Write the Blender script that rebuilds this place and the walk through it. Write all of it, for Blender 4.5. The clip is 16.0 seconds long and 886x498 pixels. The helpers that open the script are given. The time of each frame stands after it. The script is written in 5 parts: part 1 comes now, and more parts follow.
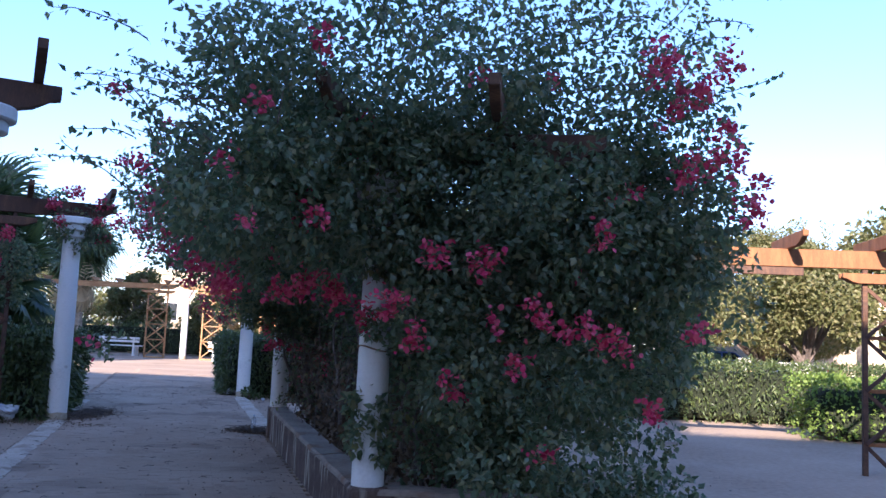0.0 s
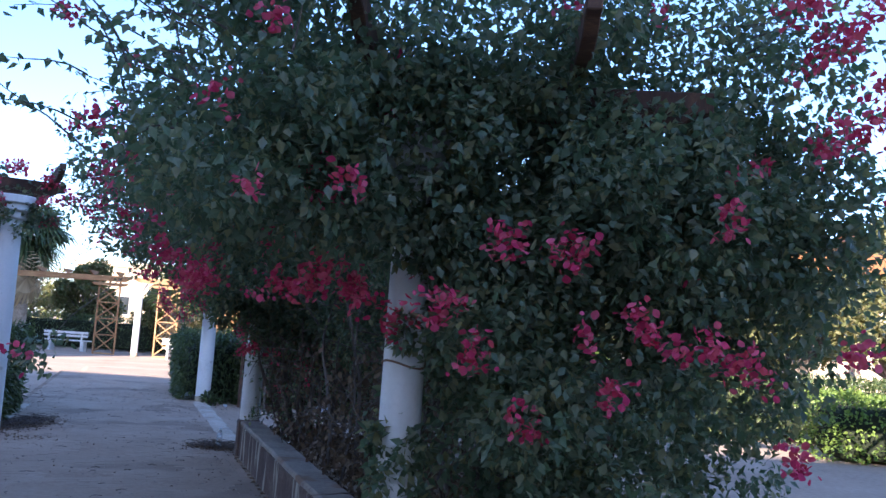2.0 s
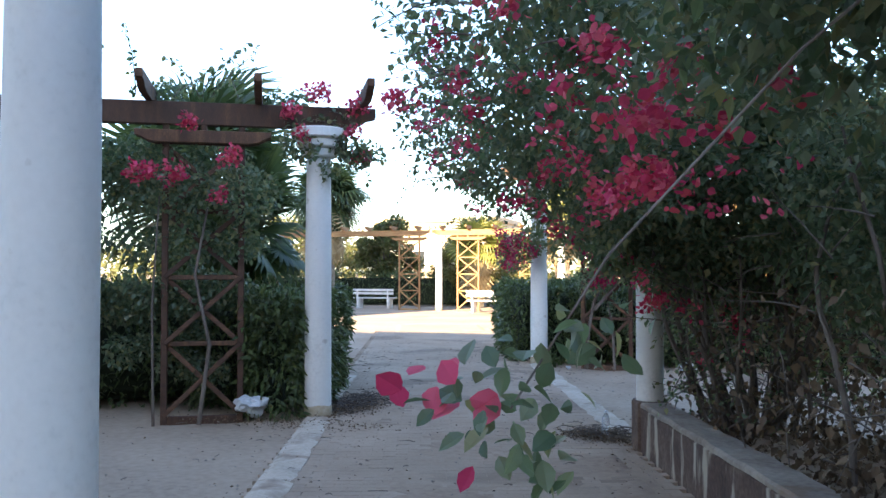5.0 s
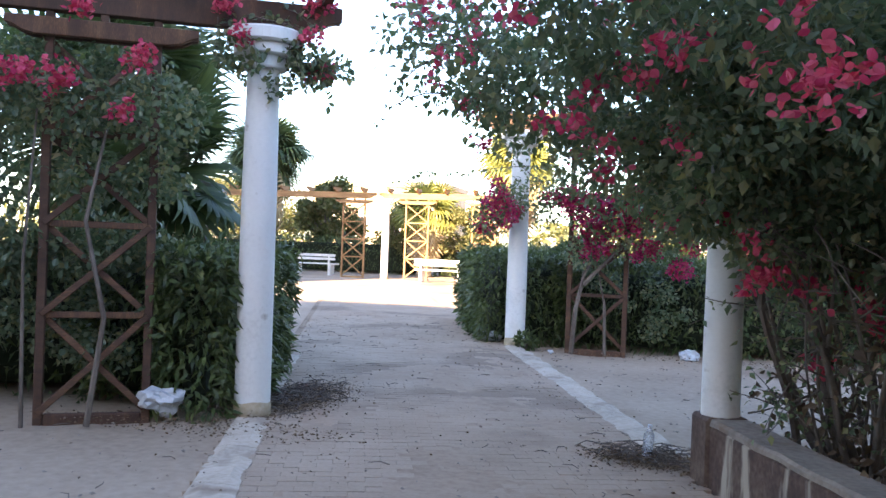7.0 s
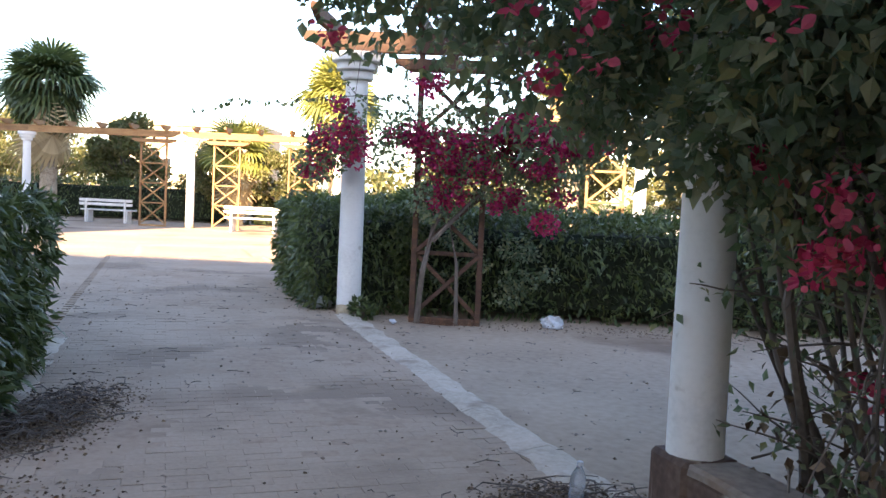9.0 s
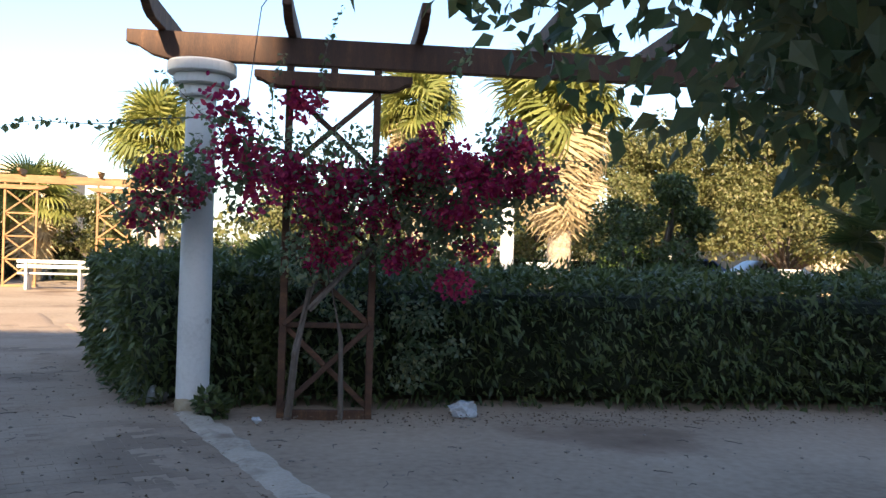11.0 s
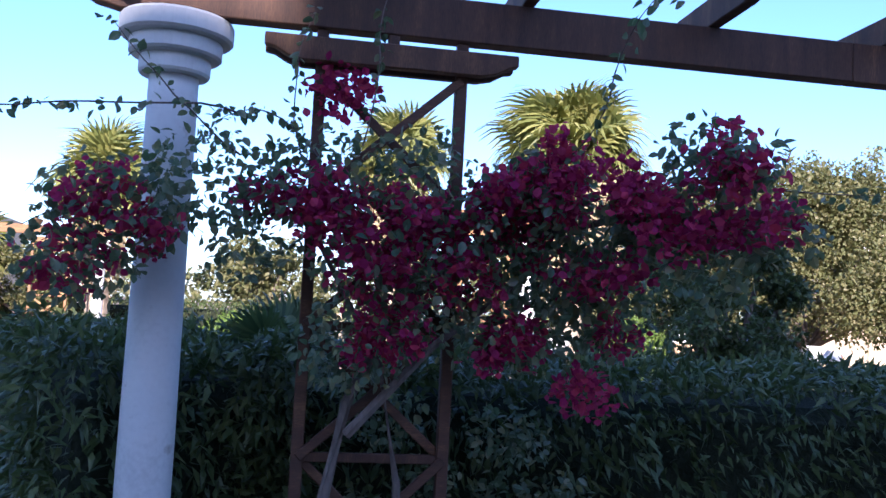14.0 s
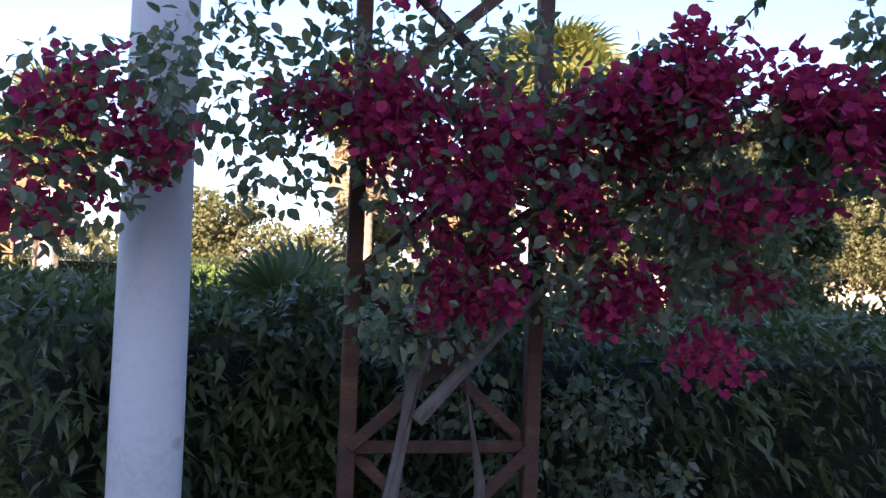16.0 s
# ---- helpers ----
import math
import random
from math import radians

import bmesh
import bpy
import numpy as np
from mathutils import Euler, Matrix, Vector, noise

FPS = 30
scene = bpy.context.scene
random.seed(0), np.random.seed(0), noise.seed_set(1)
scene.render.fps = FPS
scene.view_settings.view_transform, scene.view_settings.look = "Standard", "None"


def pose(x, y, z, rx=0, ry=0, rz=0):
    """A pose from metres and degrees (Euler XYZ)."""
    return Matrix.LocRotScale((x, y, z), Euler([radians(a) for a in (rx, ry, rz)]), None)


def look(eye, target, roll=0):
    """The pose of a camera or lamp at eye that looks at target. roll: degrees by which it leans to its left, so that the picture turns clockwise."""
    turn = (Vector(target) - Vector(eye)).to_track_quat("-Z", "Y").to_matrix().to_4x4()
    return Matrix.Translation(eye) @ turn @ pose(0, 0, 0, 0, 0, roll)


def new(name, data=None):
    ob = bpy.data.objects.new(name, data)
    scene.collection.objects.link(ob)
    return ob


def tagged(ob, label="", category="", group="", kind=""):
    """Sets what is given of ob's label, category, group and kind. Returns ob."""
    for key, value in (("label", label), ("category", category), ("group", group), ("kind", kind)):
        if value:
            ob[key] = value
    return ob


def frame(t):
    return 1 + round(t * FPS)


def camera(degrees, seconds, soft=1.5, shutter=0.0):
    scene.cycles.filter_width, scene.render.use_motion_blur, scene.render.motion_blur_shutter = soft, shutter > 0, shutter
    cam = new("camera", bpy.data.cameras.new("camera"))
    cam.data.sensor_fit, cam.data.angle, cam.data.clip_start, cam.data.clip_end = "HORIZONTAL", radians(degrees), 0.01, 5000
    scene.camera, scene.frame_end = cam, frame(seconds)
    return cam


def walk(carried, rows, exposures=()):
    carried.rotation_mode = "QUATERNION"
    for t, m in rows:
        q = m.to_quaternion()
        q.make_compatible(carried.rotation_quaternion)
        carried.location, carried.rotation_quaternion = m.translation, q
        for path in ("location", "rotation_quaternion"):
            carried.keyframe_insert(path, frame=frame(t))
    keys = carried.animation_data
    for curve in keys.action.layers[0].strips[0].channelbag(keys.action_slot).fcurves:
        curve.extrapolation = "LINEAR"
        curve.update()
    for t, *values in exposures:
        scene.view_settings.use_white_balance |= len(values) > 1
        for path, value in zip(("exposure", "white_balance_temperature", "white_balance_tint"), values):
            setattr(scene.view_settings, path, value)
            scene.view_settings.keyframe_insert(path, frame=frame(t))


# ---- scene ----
cam = camera(54.3, 16.0)
PATH = [
    (0, (0.122, 1.829, 1.515), (0.023, 3.816, 1.716), 2.6),
    (0.5, (0.069, 2.078, 1.572), (-0.071, 4.065, 1.751), 2.3),
    (1, (-0.043, 2.32, 1.58), (-0.157, 4.303, 1.814), 1.8),
    (1.5, (-0.228, 2.732, 1.576), (-0.235, 4.71, 1.876), 2.8),
    (2, (-0.478, 3.301, 1.557), (-0.478, 5.29, 1.764), 3.8),
    (2.3, (-0.629, 3.613, 1.559), (-0.67, 5.603, 1.753), 4.1),
    (2.5, (-0.731, 3.814, 1.559), (-0.845, 5.802, 1.751), 4.6),
    (3, (-0.97, 4.302, 1.534), (-1.274, 6.271, 1.71), 2.5),
    (3.5, (-1.277, 4.76, 1.523), (-1.689, 6.713, 1.65), 1.8),
    (4, (-1.501, 5.263, 1.523), (-1.968, 7.204, 1.626), -0.2),
    (4.5, (-1.763, 5.751, 1.529), (-2.364, 7.657, 1.609), -0.3),
    (6.8, (-3.022, 8.102, 1.448), (-3.605, 10.015, 1.431), 1.4),
    (7, (-3.089, 8.281, 1.436), (-3.565, 10.223, 1.423), 2.1),
    (7.5, (-3.217, 8.806, 1.442), (-3.537, 10.781, 1.44), 2.9),
    (8, (-3.343, 9.323, 1.437), (-3.603, 11.304, 1.347), 3.3),
    (8.5, (-3.53, 9.817, 1.445), (-3.725, 11.803, 1.307), 2.9),
    (9, (-3.65, 10.328, 1.447), (-3.697, 12.324, 1.327), 2.6),
    (11.3, (-4.3, 12.965, 1.505), (-3.915, 14.928, 1.508), 1.7),
    (11.5, (-4.348, 13.197, 1.505), (-3.953, 15.157, 1.493), 1.7),
    (12, (-4.443, 13.758, 1.481), (-4.024, 15.713, 1.469), 1.8),
    (12.5, (-4.503, 14.327, 1.492), (-3.936, 16.245, 1.492), 1.1),
    (13, (-4.556, 14.86, 1.522), (-3.977, 16.773, 1.59), 2.3),
    (13.5, (-4.615, 15.18, 1.578), (-4.141, 17.109, 1.804), 1.8),
    (14, (-4.579, 15.679, 1.581), (-4.118, 17.62, 1.727), 3.0),
    (14.5, (-4.6, 15.96, 1.56), (-4.137, 17.905, 1.589), 3.7),
    (15, (-4.68, 16.2, 1.565), (-4.2, 18.141, 1.605), 2.8),
    (15.5, (-4.745, 16.5, 1.561), (-4.199, 18.424, 1.586), 2.0),
    (16, (-4.863, 16.861, 1.527), (-4.289, 18.776, 1.57), 2.3),
]
EXPOSURES = [(0.0, 2.1, 4950, 24), (2.0, 2.4, 4950, 21), (3.0, 2.9, 5600, 16), (3.5, 2.92, 6050, 12), (4.7, 2.95, 6050, 11), (7.0, 3.3, 6300, 18), (9.0, 3.0, 6500, 18), (9.6, 2.6, 6500, 12),
             (11.3, 1.9, 5900, 12), (12.5, 1.95, 5600, 14), (13.5, 1.55, 4300, 28), (14.0, 1.8, 4700, 26), (14.5, 1.95, 4850, 25), (15.2, 2.05, 5050, 25), (16.0, 2.2, 5450, 29)]
walk(cam, [(t, look(eye, target, roll)) for t, eye, target, roll in PATH], EXPOSURES)

# ---- light ----
SUN_ELEV, SUN_FROM = 24.0, 194.0  # degrees; the sun stands behind the walker, a little to the west
world = bpy.data.worlds.new("sky")
scene.world = world
world.use_nodes = True
wn = world.node_tree.nodes
sky = wn.new("ShaderNodeTexSky")
sky.sky_type, sky.sun_disc = "NISHITA", False
sky.sun_elevation, sky.sun_rotation = radians(SUN_ELEV), radians(SUN_FROM)
sky.air_density, sky.dust_density, sky.ozone_density = 1.0, 0.7, 1.3
wn["Background"].inputs["Strength"].default_value = 0.085
world.node_tree.links.new(sky.outputs[0], wn["Background"].inputs[0])
sun = new("sun", bpy.data.lights.new("sun", "SUN"))
sun.data.energy, sun.data.angle, sun.data.color = 4.8, radians(0.5), (1.0, 0.76, 0.47)
sun_dir = Vector((math.sin(radians(SUN_FROM)) * math.cos(radians(SUN_ELEV)), math.cos(radians(SUN_FROM)) * math.cos(radians(SUN_ELEV)), math.sin(radians(SUN_ELEV))))
sun.matrix_world = look(sun_dir * 50, (0, 0, 0))


# ---- materials ----
def noise_mat(name, colors, scale=4.0, rough=0.8, bump=0.2, fine=40.0, metal=0.0, stretch=(1, 1, 1), spread=(0.3, 0.7), bump_dist=0.01, spec=0.3, stain=None, per_object=0.0, per_piece=0.0, laid=False, streak=None):
    """A surface with variation at two scales: broad blotches and fine grain with relief."""
    m = bpy.data.materials.new(name)
    m.use_nodes = True
    nt = m.node_tree
    n, link = nt.nodes, nt.links.new
    bs = n["Principled BSDF"]
    tc, mp = n.new("ShaderNodeTexCoord"), n.new("ShaderNodeMapping")
    mp.inputs["Scale"].default_value = stretch
    spot = n.new("ShaderNodeNewGeometry").outputs["Position"] if laid else tc.outputs["Object"]
    link(spot, mp.inputs[0])
    big, small = n.new("ShaderNodeTexNoise"), n.new("ShaderNodeTexNoise")
    big.inputs["Scale"].default_value, big.inputs["Detail"].default_value = scale, 6
    small.inputs["Scale"].default_value, small.inputs["Detail"].default_value = fine, 4
    link(mp.outputs[0], big.inputs[0]), link(mp.outputs[0], small.inputs[0])
    add = n.new("ShaderNodeMath")
    add.operation = "MULTIPLY_ADD"
    link(small.outputs[0], add.inputs[0])
    add.inputs[1].default_value = 0.45
    half = n.new("ShaderNodeMath")
    half.operation = "MULTIPLY"
    half.inputs[1].default_value = 0.6
    link(big.outputs[0], half.inputs[0]), link(half.outputs[0], add.inputs[2])
    last = add
    if per_object:
        info, mul = n.new("ShaderNodeObjectInfo"), n.new("ShaderNodeMath")
        mul.operation = "MULTIPLY_ADD"
        mul.inputs[1].default_value = per_object
        link(info.outputs["Random"], mul.inputs[0]), link(add.outputs[0], mul.inputs[2])
        last = mul
    if per_piece:
        geo, pm = n.new("ShaderNodeNewGeometry"), n.new("ShaderNodeMath")
        pm.operation = "MULTIPLY_ADD"
        pm.inputs[1].default_value = per_piece
        link(geo.outputs["Random Per Island"], pm.inputs[0]), link(last.outputs[0], pm.inputs[2])
        last = pm
    ramp = n.new("ShaderNodeValToRGB")
    e = ramp.color_ramp.elements
    e[0].position, e[1].position = spread
    e[0].color, e[1].color = (*colors[0], 1), (*colors[-1], 1)
    for k, c in enumerate(colors[1:-1]):
        x = e.new(spread[0] + (spread[1] - spread[0]) * (k + 1) / (len(colors) - 1))
        x.color = (*c, 1)
    link(last.outputs[0], ramp.inputs[0])
    out = ramp.outputs[0]
    if stain:
        st, sr, mix = n.new("ShaderNodeTexNoise"), n.new("ShaderNodeValToRGB"), n.new("ShaderNodeMixRGB")
        st.inputs["Scale"].default_value, st.inputs["Detail"].default_value = stain[1], 8
        if streak:
            pull = n.new("ShaderNodeMapping")
            pull.inputs["Scale"].default_value = streak
            link(spot, pull.inputs[0])
            spot = pull.outputs[0]
        sr.color_ramp.elements[0].position, sr.color_ramp.elements[1].position = stain[2], stain[2] + 0.1
        link(spot, st.inputs[0]), link(st.outputs[0], sr.inputs[0]), link(sr.outputs[0], mix.inputs[0])
        link(out, mix.inputs[1])
        mix.inputs[2].default_value = (*stain[0], 1)
        out = mix.outputs[0]
    link(out, bs.inputs["Base Color"])
    bp = n.new("ShaderNodeBump")
    bp.inputs["Strength"].default_value, bp.inputs["Distance"].default_value = bump, bump_dist
    link(last.outputs[0], bp.inputs["Height"]), link(bp.outputs[0], bs.inputs["Normal"])
    bs.inputs["Roughness"].default_value, bs.inputs["Metallic"].default_value = rough, metal
    bs.inputs["Specular IOR Level"].default_value = spec
    return m


def leaf_mat(name, colors, rough=0.5, through_light=0.3, tint=1.6, spec=0.35):
    """Foliage: each leaf takes its own colour, and some light passes through it."""
    m = bpy.data.materials.new(name)
    m.use_nodes = True
    n, link = m.node_tree.nodes, m.node_tree.links.new
    bs, outp = n["Principled BSDF"], n["Material Output"]
    geo, ramp = n.new("ShaderNodeNewGeometry"), n.new("ShaderNodeValToRGB")
    e = ramp.color_ramp.elements
    e[0].color, e[1].color = (*colors[0], 1), (*colors[-1], 1)
    for k, c in enumerate(colors[1:-1]):
        x = e.new((k + 1) / (len(colors) - 1))
        x.color = (*c, 1)
    link(geo.outputs["Random Per Island"], ramp.inputs[0])
    link(ramp.outputs[0], bs.inputs["Base Color"])
    bs.inputs["Roughness"].default_value = rough
    bs.inputs["Specular IOR Level"].default_value = spec
    if through_light:
        tr, mix, br = n.new("ShaderNodeBsdfTranslucent"), n.new("ShaderNodeMixShader"), n.new("ShaderNodeMixRGB")
        br.blend_type = "MULTIPLY"
        br.inputs[0].default_value = 1
        br.inputs[2].default_value = (tint, tint, tint * 0.7, 1)
        link(ramp.outputs[0], br.inputs[1]), link(br.outputs[0], tr.inputs[0])
        mix.inputs[0].default_value = through_light
        link(bs.outputs[0], mix.inputs[1]), link(tr.outputs[0], mix.inputs[2]), link(mix.outputs[0], outp.inputs[0])
    return m


M_GROUND = noise_mat("sandy_earth", [(0.24, 0.178, 0.128), (0.34, 0.262, 0.192), (0.42, 0.33, 0.245)], 0.5, 0.95, 0.7, 14, bump_dist=0.03, spec=0.1, stain=((0.18, 0.125, 0.088), 0.35, 0.6))
M_PATH = noise_mat("packed_earth", [(0.245, 0.178, 0.127), (0.33, 0.245, 0.178), (0.40, 0.305, 0.225)], 0.7, 0.95, 0.5, 20, bump_dist=0.02, spec=0.1, stain=((0.19, 0.14, 0.10), 0.8, 0.6))
M_PAVER = noise_mat("dusty_concrete_paver", [(0.275, 0.207, 0.15), (0.36, 0.275, 0.203), (0.44, 0.345, 0.26)], 1.3, 0.92, 0.7, 35, bump_dist=0.01, spec=0.1, stain=((0.25, 0.19, 0.14), 0.7, 0.52), per_object=0.03, per_piece=0.03, spread=(0.3, 0.85), laid=True)
M_KERB = noise_mat("worn_concrete", [(0.31, 0.25, 0.19), (0.46, 0.385, 0.30), (0.55, 0.47, 0.38)], 2.5, 0.9, 0.6, 30, bump_dist=0.012, stain=((0.27, 0.205, 0.15), 2.2, 0.56), laid=True)
M_COLUMN = noise_mat("white_column_paint", [(0.58, 0.57, 0.54), (0.70, 0.69, 0.66), (0.74, 0.73, 0.70)], 2.0, 0.75, 0.35, 35, bump_dist=0.004, stain=((0.42, 0.38, 0.33), 7.0, 0.66))
M_FOOT = noise_mat("bare_ochre_plaster", [(0.3, 0.24, 0.16), (0.42, 0.35, 0.24), (0.52, 0.46, 0.36)], 5.0, 0.9, 0.6, 30, bump_dist=0.006)
M_PLINTH = noise_mat("peeling_brown_paint", [(0.045, 0.03, 0.024), (0.085, 0.052, 0.04), (0.15, 0.105, 0.075)], 3.0, 0.85, 0.6, 30, bump_dist=0.012, stain=((0.36, 0.31, 0.24), 7.0, 0.56), laid=True, streak=(1, 1, 0.22))
M_COPING = noise_mat("cement_coping", [(0.15, 0.115, 0.09), (0.25, 0.205, 0.165), (0.34, 0.285, 0.23)], 3.0, 0.9, 0.7, 25, bump_dist=0.015, stain=((0.2, 0.12, 0.075), 2.0, 0.56))
M_WOOD = noise_mat("red_brown_stained_wood", [(0.042, 0.026, 0.021), (0.095, 0.050, 0.031), (0.26, 0.138, 0.064)], 2.0, 0.7, 0.4, 30, stretch=(1, 1, 6), bump_dist=0.004, per_object=0.15, spread=(0.32, 0.95))
M_WOODH = noise_mat("red_brown_stained_beam", [(0.042, 0.026, 0.021), (0.095, 0.050, 0.031), (0.26, 0.138, 0.064)], 2.0, 0.7, 0.4, 30, stretch=(6, 1, 1), bump_dist=0.004, per_object=0.15, spread=(0.32, 0.95))
# the red-brown timber lightened to gold: sunlight painted into the colour
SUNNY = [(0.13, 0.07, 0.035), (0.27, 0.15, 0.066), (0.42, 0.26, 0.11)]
M_WOODSUN = noise_mat("sun_tinted_wood", SUNNY, 2.0, 0.7, 0.4, 30, stretch=(1, 1, 6), bump_dist=0.004, per_object=0.15, spread=(0.3, 0.85))
# same timber once more, with the orange of low sun mixed into its colour
M_WOODO = noise_mat("sun_orange_wood", [(0.10, 0.042, 0.018), (0.22, 0.095, 0.036), (0.33, 0.15, 0.055)], 2.0, 0.7, 0.4, 30, stretch=(6, 1, 1), bump_dist=0.004, per_object=0.15, spread=(0.3, 0.85))
M_BARK = noise_mat("grey_brown_bark", [(0.06, 0.047, 0.038), (0.13, 0.104, 0.086), (0.2, 0.165, 0.138)], 6, 0.9, 0.8, 40, stretch=(1, 1, 0.3), bump_dist=0.01)
M_LIME = noise_mat("limewashed_bark", [(0.6, 0.58, 0.54), (0.78, 0.76, 0.72), (0.8, 0.79, 0.76)], 5, 0.9, 0.6, 40, stretch=(1, 1, 0.4), bump_dist=0.01)
M_PALMBARK = noise_mat("palm_bark", [(0.16, 0.12, 0.08), (0.3, 0.24, 0.17), (0.4, 0.33, 0.24)], 5, 0.95, 1.0, 20, bump_dist=0.03)
M_VINE = leaf_mat("bougainvillea_leaf", [(0.065, 0.10, 0.055), (0.09, 0.13, 0.072), (0.12, 0.16, 0.095), (0.17, 0.19, 0.12), (0.21, 0.20, 0.09)], 0.42, 0.42, spec=0.55)
M_BRACT = leaf_mat("bougainvillea_bract", [(0.42, 0.035, 0.10), (0.56, 0.06, 0.15), (0.68, 0.15, 0.24), (0.5, 0.07, 0.10)], 0.7, 0.4, 1.3, 0.1)
M_BRACT2 = leaf_mat("magenta_bract", [(0.26, 0.02, 0.10), (0.37, 0.03, 0.13), (0.44, 0.06, 0.16), (0.50, 0.05, 0.11)], 0.7, 0.5, 1.3, 0.1)
M_DRY = leaf_mat("dry_leaf", [(0.085, 0.058, 0.04), (0.15, 0.105, 0.072), (0.23, 0.165, 0.108), (0.06, 0.04, 0.028)], 0.8, 0.1, 1.2, 0.1)
M_HEDGE = leaf_mat("hedge_leaf", [(0.038, 0.055, 0.019), (0.06, 0.085, 0.028), (0.08, 0.11, 0.035), (0.12, 0.14, 0.05)], 0.4, 0.22)
# near-black green: the shade between hedge leaves, put into the colour
M_HEDGE_SHADE = noise_mat("hedge_inner_shade", [(0.012, 0.018, 0.008), (0.025, 0.03, 0.015)], 9, 0.95, 1.0, 30, bump_dist=0.05)
M_TREE = leaf_mat("tree_leaf", [(0.09, 0.10, 0.035), (0.13, 0.14, 0.05), (0.17, 0.165, 0.065), (0.2, 0.18, 0.085)], 0.5, 0.3)
M_LIMELEAF = leaf_mat("pale_green_leaf", [(0.10, 0.16, 0.03), (0.15, 0.22, 0.04), (0.2, 0.27, 0.05)], 0.5, 0.3)
M_FROND = leaf_mat("palm_frond", [(0.13, 0.15, 0.04), (0.2, 0.21, 0.055), (0.3, 0.29, 0.09)], 0.4, 0.3)
# palm frond green painted darker for the palms that stand in shade
M_SHADEFROND = leaf_mat("shaded_palm_frond", [(0.045, 0.07, 0.03), (0.07, 0.10, 0.04), (0.10, 0.13, 0.05)], 0.4, 0.3)
M_DEADFROND = leaf_mat("dead_palm_frond", [(0.3, 0.23, 0.13), (0.42, 0.33, 0.19), (0.5, 0.4, 0.24)], 0.8, 0.15)
M_CREAM = noise_mat("cream_render", [(0.38, 0.30, 0.20), (0.48, 0.39, 0.27), (0.52, 0.44, 0.32)], 0.8, 0.9, 0.3, 20)
M_WHITE = noise_mat("white_render", [(0.66, 0.64, 0.6), (0.76, 0.74, 0.7), (0.8, 0.78, 0.74)], 0.8, 0.85, 0.2, 20)
M_GLASS = noise_mat("dark_window_glass", [(0.02, 0.025, 0.03), (0.04, 0.045, 0.05)], 1, 0.1, 0.0, 10, spec=0.6)
M_BENCH = noise_mat("pale_bench_concrete", [(0.5, 0.48, 0.44), (0.62, 0.6, 0.56), (0.7, 0.68, 0.64)], 3, 0.85, 0.4, 30)
M_BRICK = noise_mat("ochre_stone", [(0.38, 0.24, 0.14), (0.5, 0.34, 0.2), (0.55, 0.4, 0.26)], 5, 0.9, 0.5, 30)
M_BAG = noise_mat("pale_plastic", [(0.3, 0.32, 0.34), (0.46, 0.48, 0.5), (0.58, 0.59, 0.61)], 6, 0.35, 0.5, 30)
M_CARPAINT = noise_mat("silver_car_paint", [(0.42, 0.43, 0.45), (0.5, 0.51, 0.53)], 2, 0.3, 0.02, 60, metal=0.3, spec=0.5)
M_BLUE = noise_mat("dark_blue_car_paint", [(0.02, 0.04, 0.12), (0.03, 0.06, 0.17)], 2, 0.3, 0.02, 60, spec=0.5)
M_RUBBER = noise_mat("black_rubber", [(0.015, 0.015, 0.015), (0.03, 0.03, 0.03)], 4, 0.9, 0.2, 40)
M_REDLAMP = noise_mat("red_lamp_plastic", [(0.4, 0.02, 0.02), (0.5, 0.03, 0.03)], 4, 0.3, 0.0, 40)
M_CLEAR = bpy.data.materials.new("clear_plastic")
M_CLEAR.use_nodes = True
clear = M_CLEAR.node_tree.nodes["Principled BSDF"].inputs
clear["Base Color"].default_value, clear["Roughness"].default_value, clear["Transmission Weight"].default_value, clear["IOR"].default_value = (0.82, 0.88, 0.95, 1), 0.18, 0.8, 1.2
M_METAL = noise_mat("painted_steel", [(0.42, 0.42, 0.4), (0.55, 0.55, 0.53)], 4, 0.5, 0.1, 40, metal=0.5)
M_ROPE = noise_mat("brown_wire", [(0.16, 0.09, 0.05), (0.26, 0.16, 0.1)], 20, 0.9, 0.5, 60)


# ---- building blocks ----
def mesh_ob(name, verts, faces, mat, parent=None, smooth=False):
    me = bpy.data.meshes.new(name)
    me.from_pydata(verts if isinstance(verts, list) else verts.tolist(), [], faces if isinstance(faces, list) else faces.tolist())
    me.materials.append(mat)
    if smooth:
        me.polygons.foreach_set("use_smooth", [True] * len(me.polygons))
    me.update()
    ob = new(name, me)
    ob.parent = parent
    return ob


def part(name, bm, mat, parent=None, label="", smooth=False):
    me = bpy.data.meshes.new(name)
    bm.to_mesh(me)
    bm.free()
    me.materials.append(mat)
    if smooth:
        me.polygons.foreach_set("use_smooth", [True] * len(me.polygons))
    ob = new(name, me)
    ob.parent = parent
    if label:
        ob["label"] = label
    return ob


def thing(name, at, label, category, group="", turn=0.0):
    ob = new(name)
    ob.empty_display_size = 0.2
    ob.matrix_basis = pose(*at, 0, 0, turn)
    return tagged(ob, label, category, group)


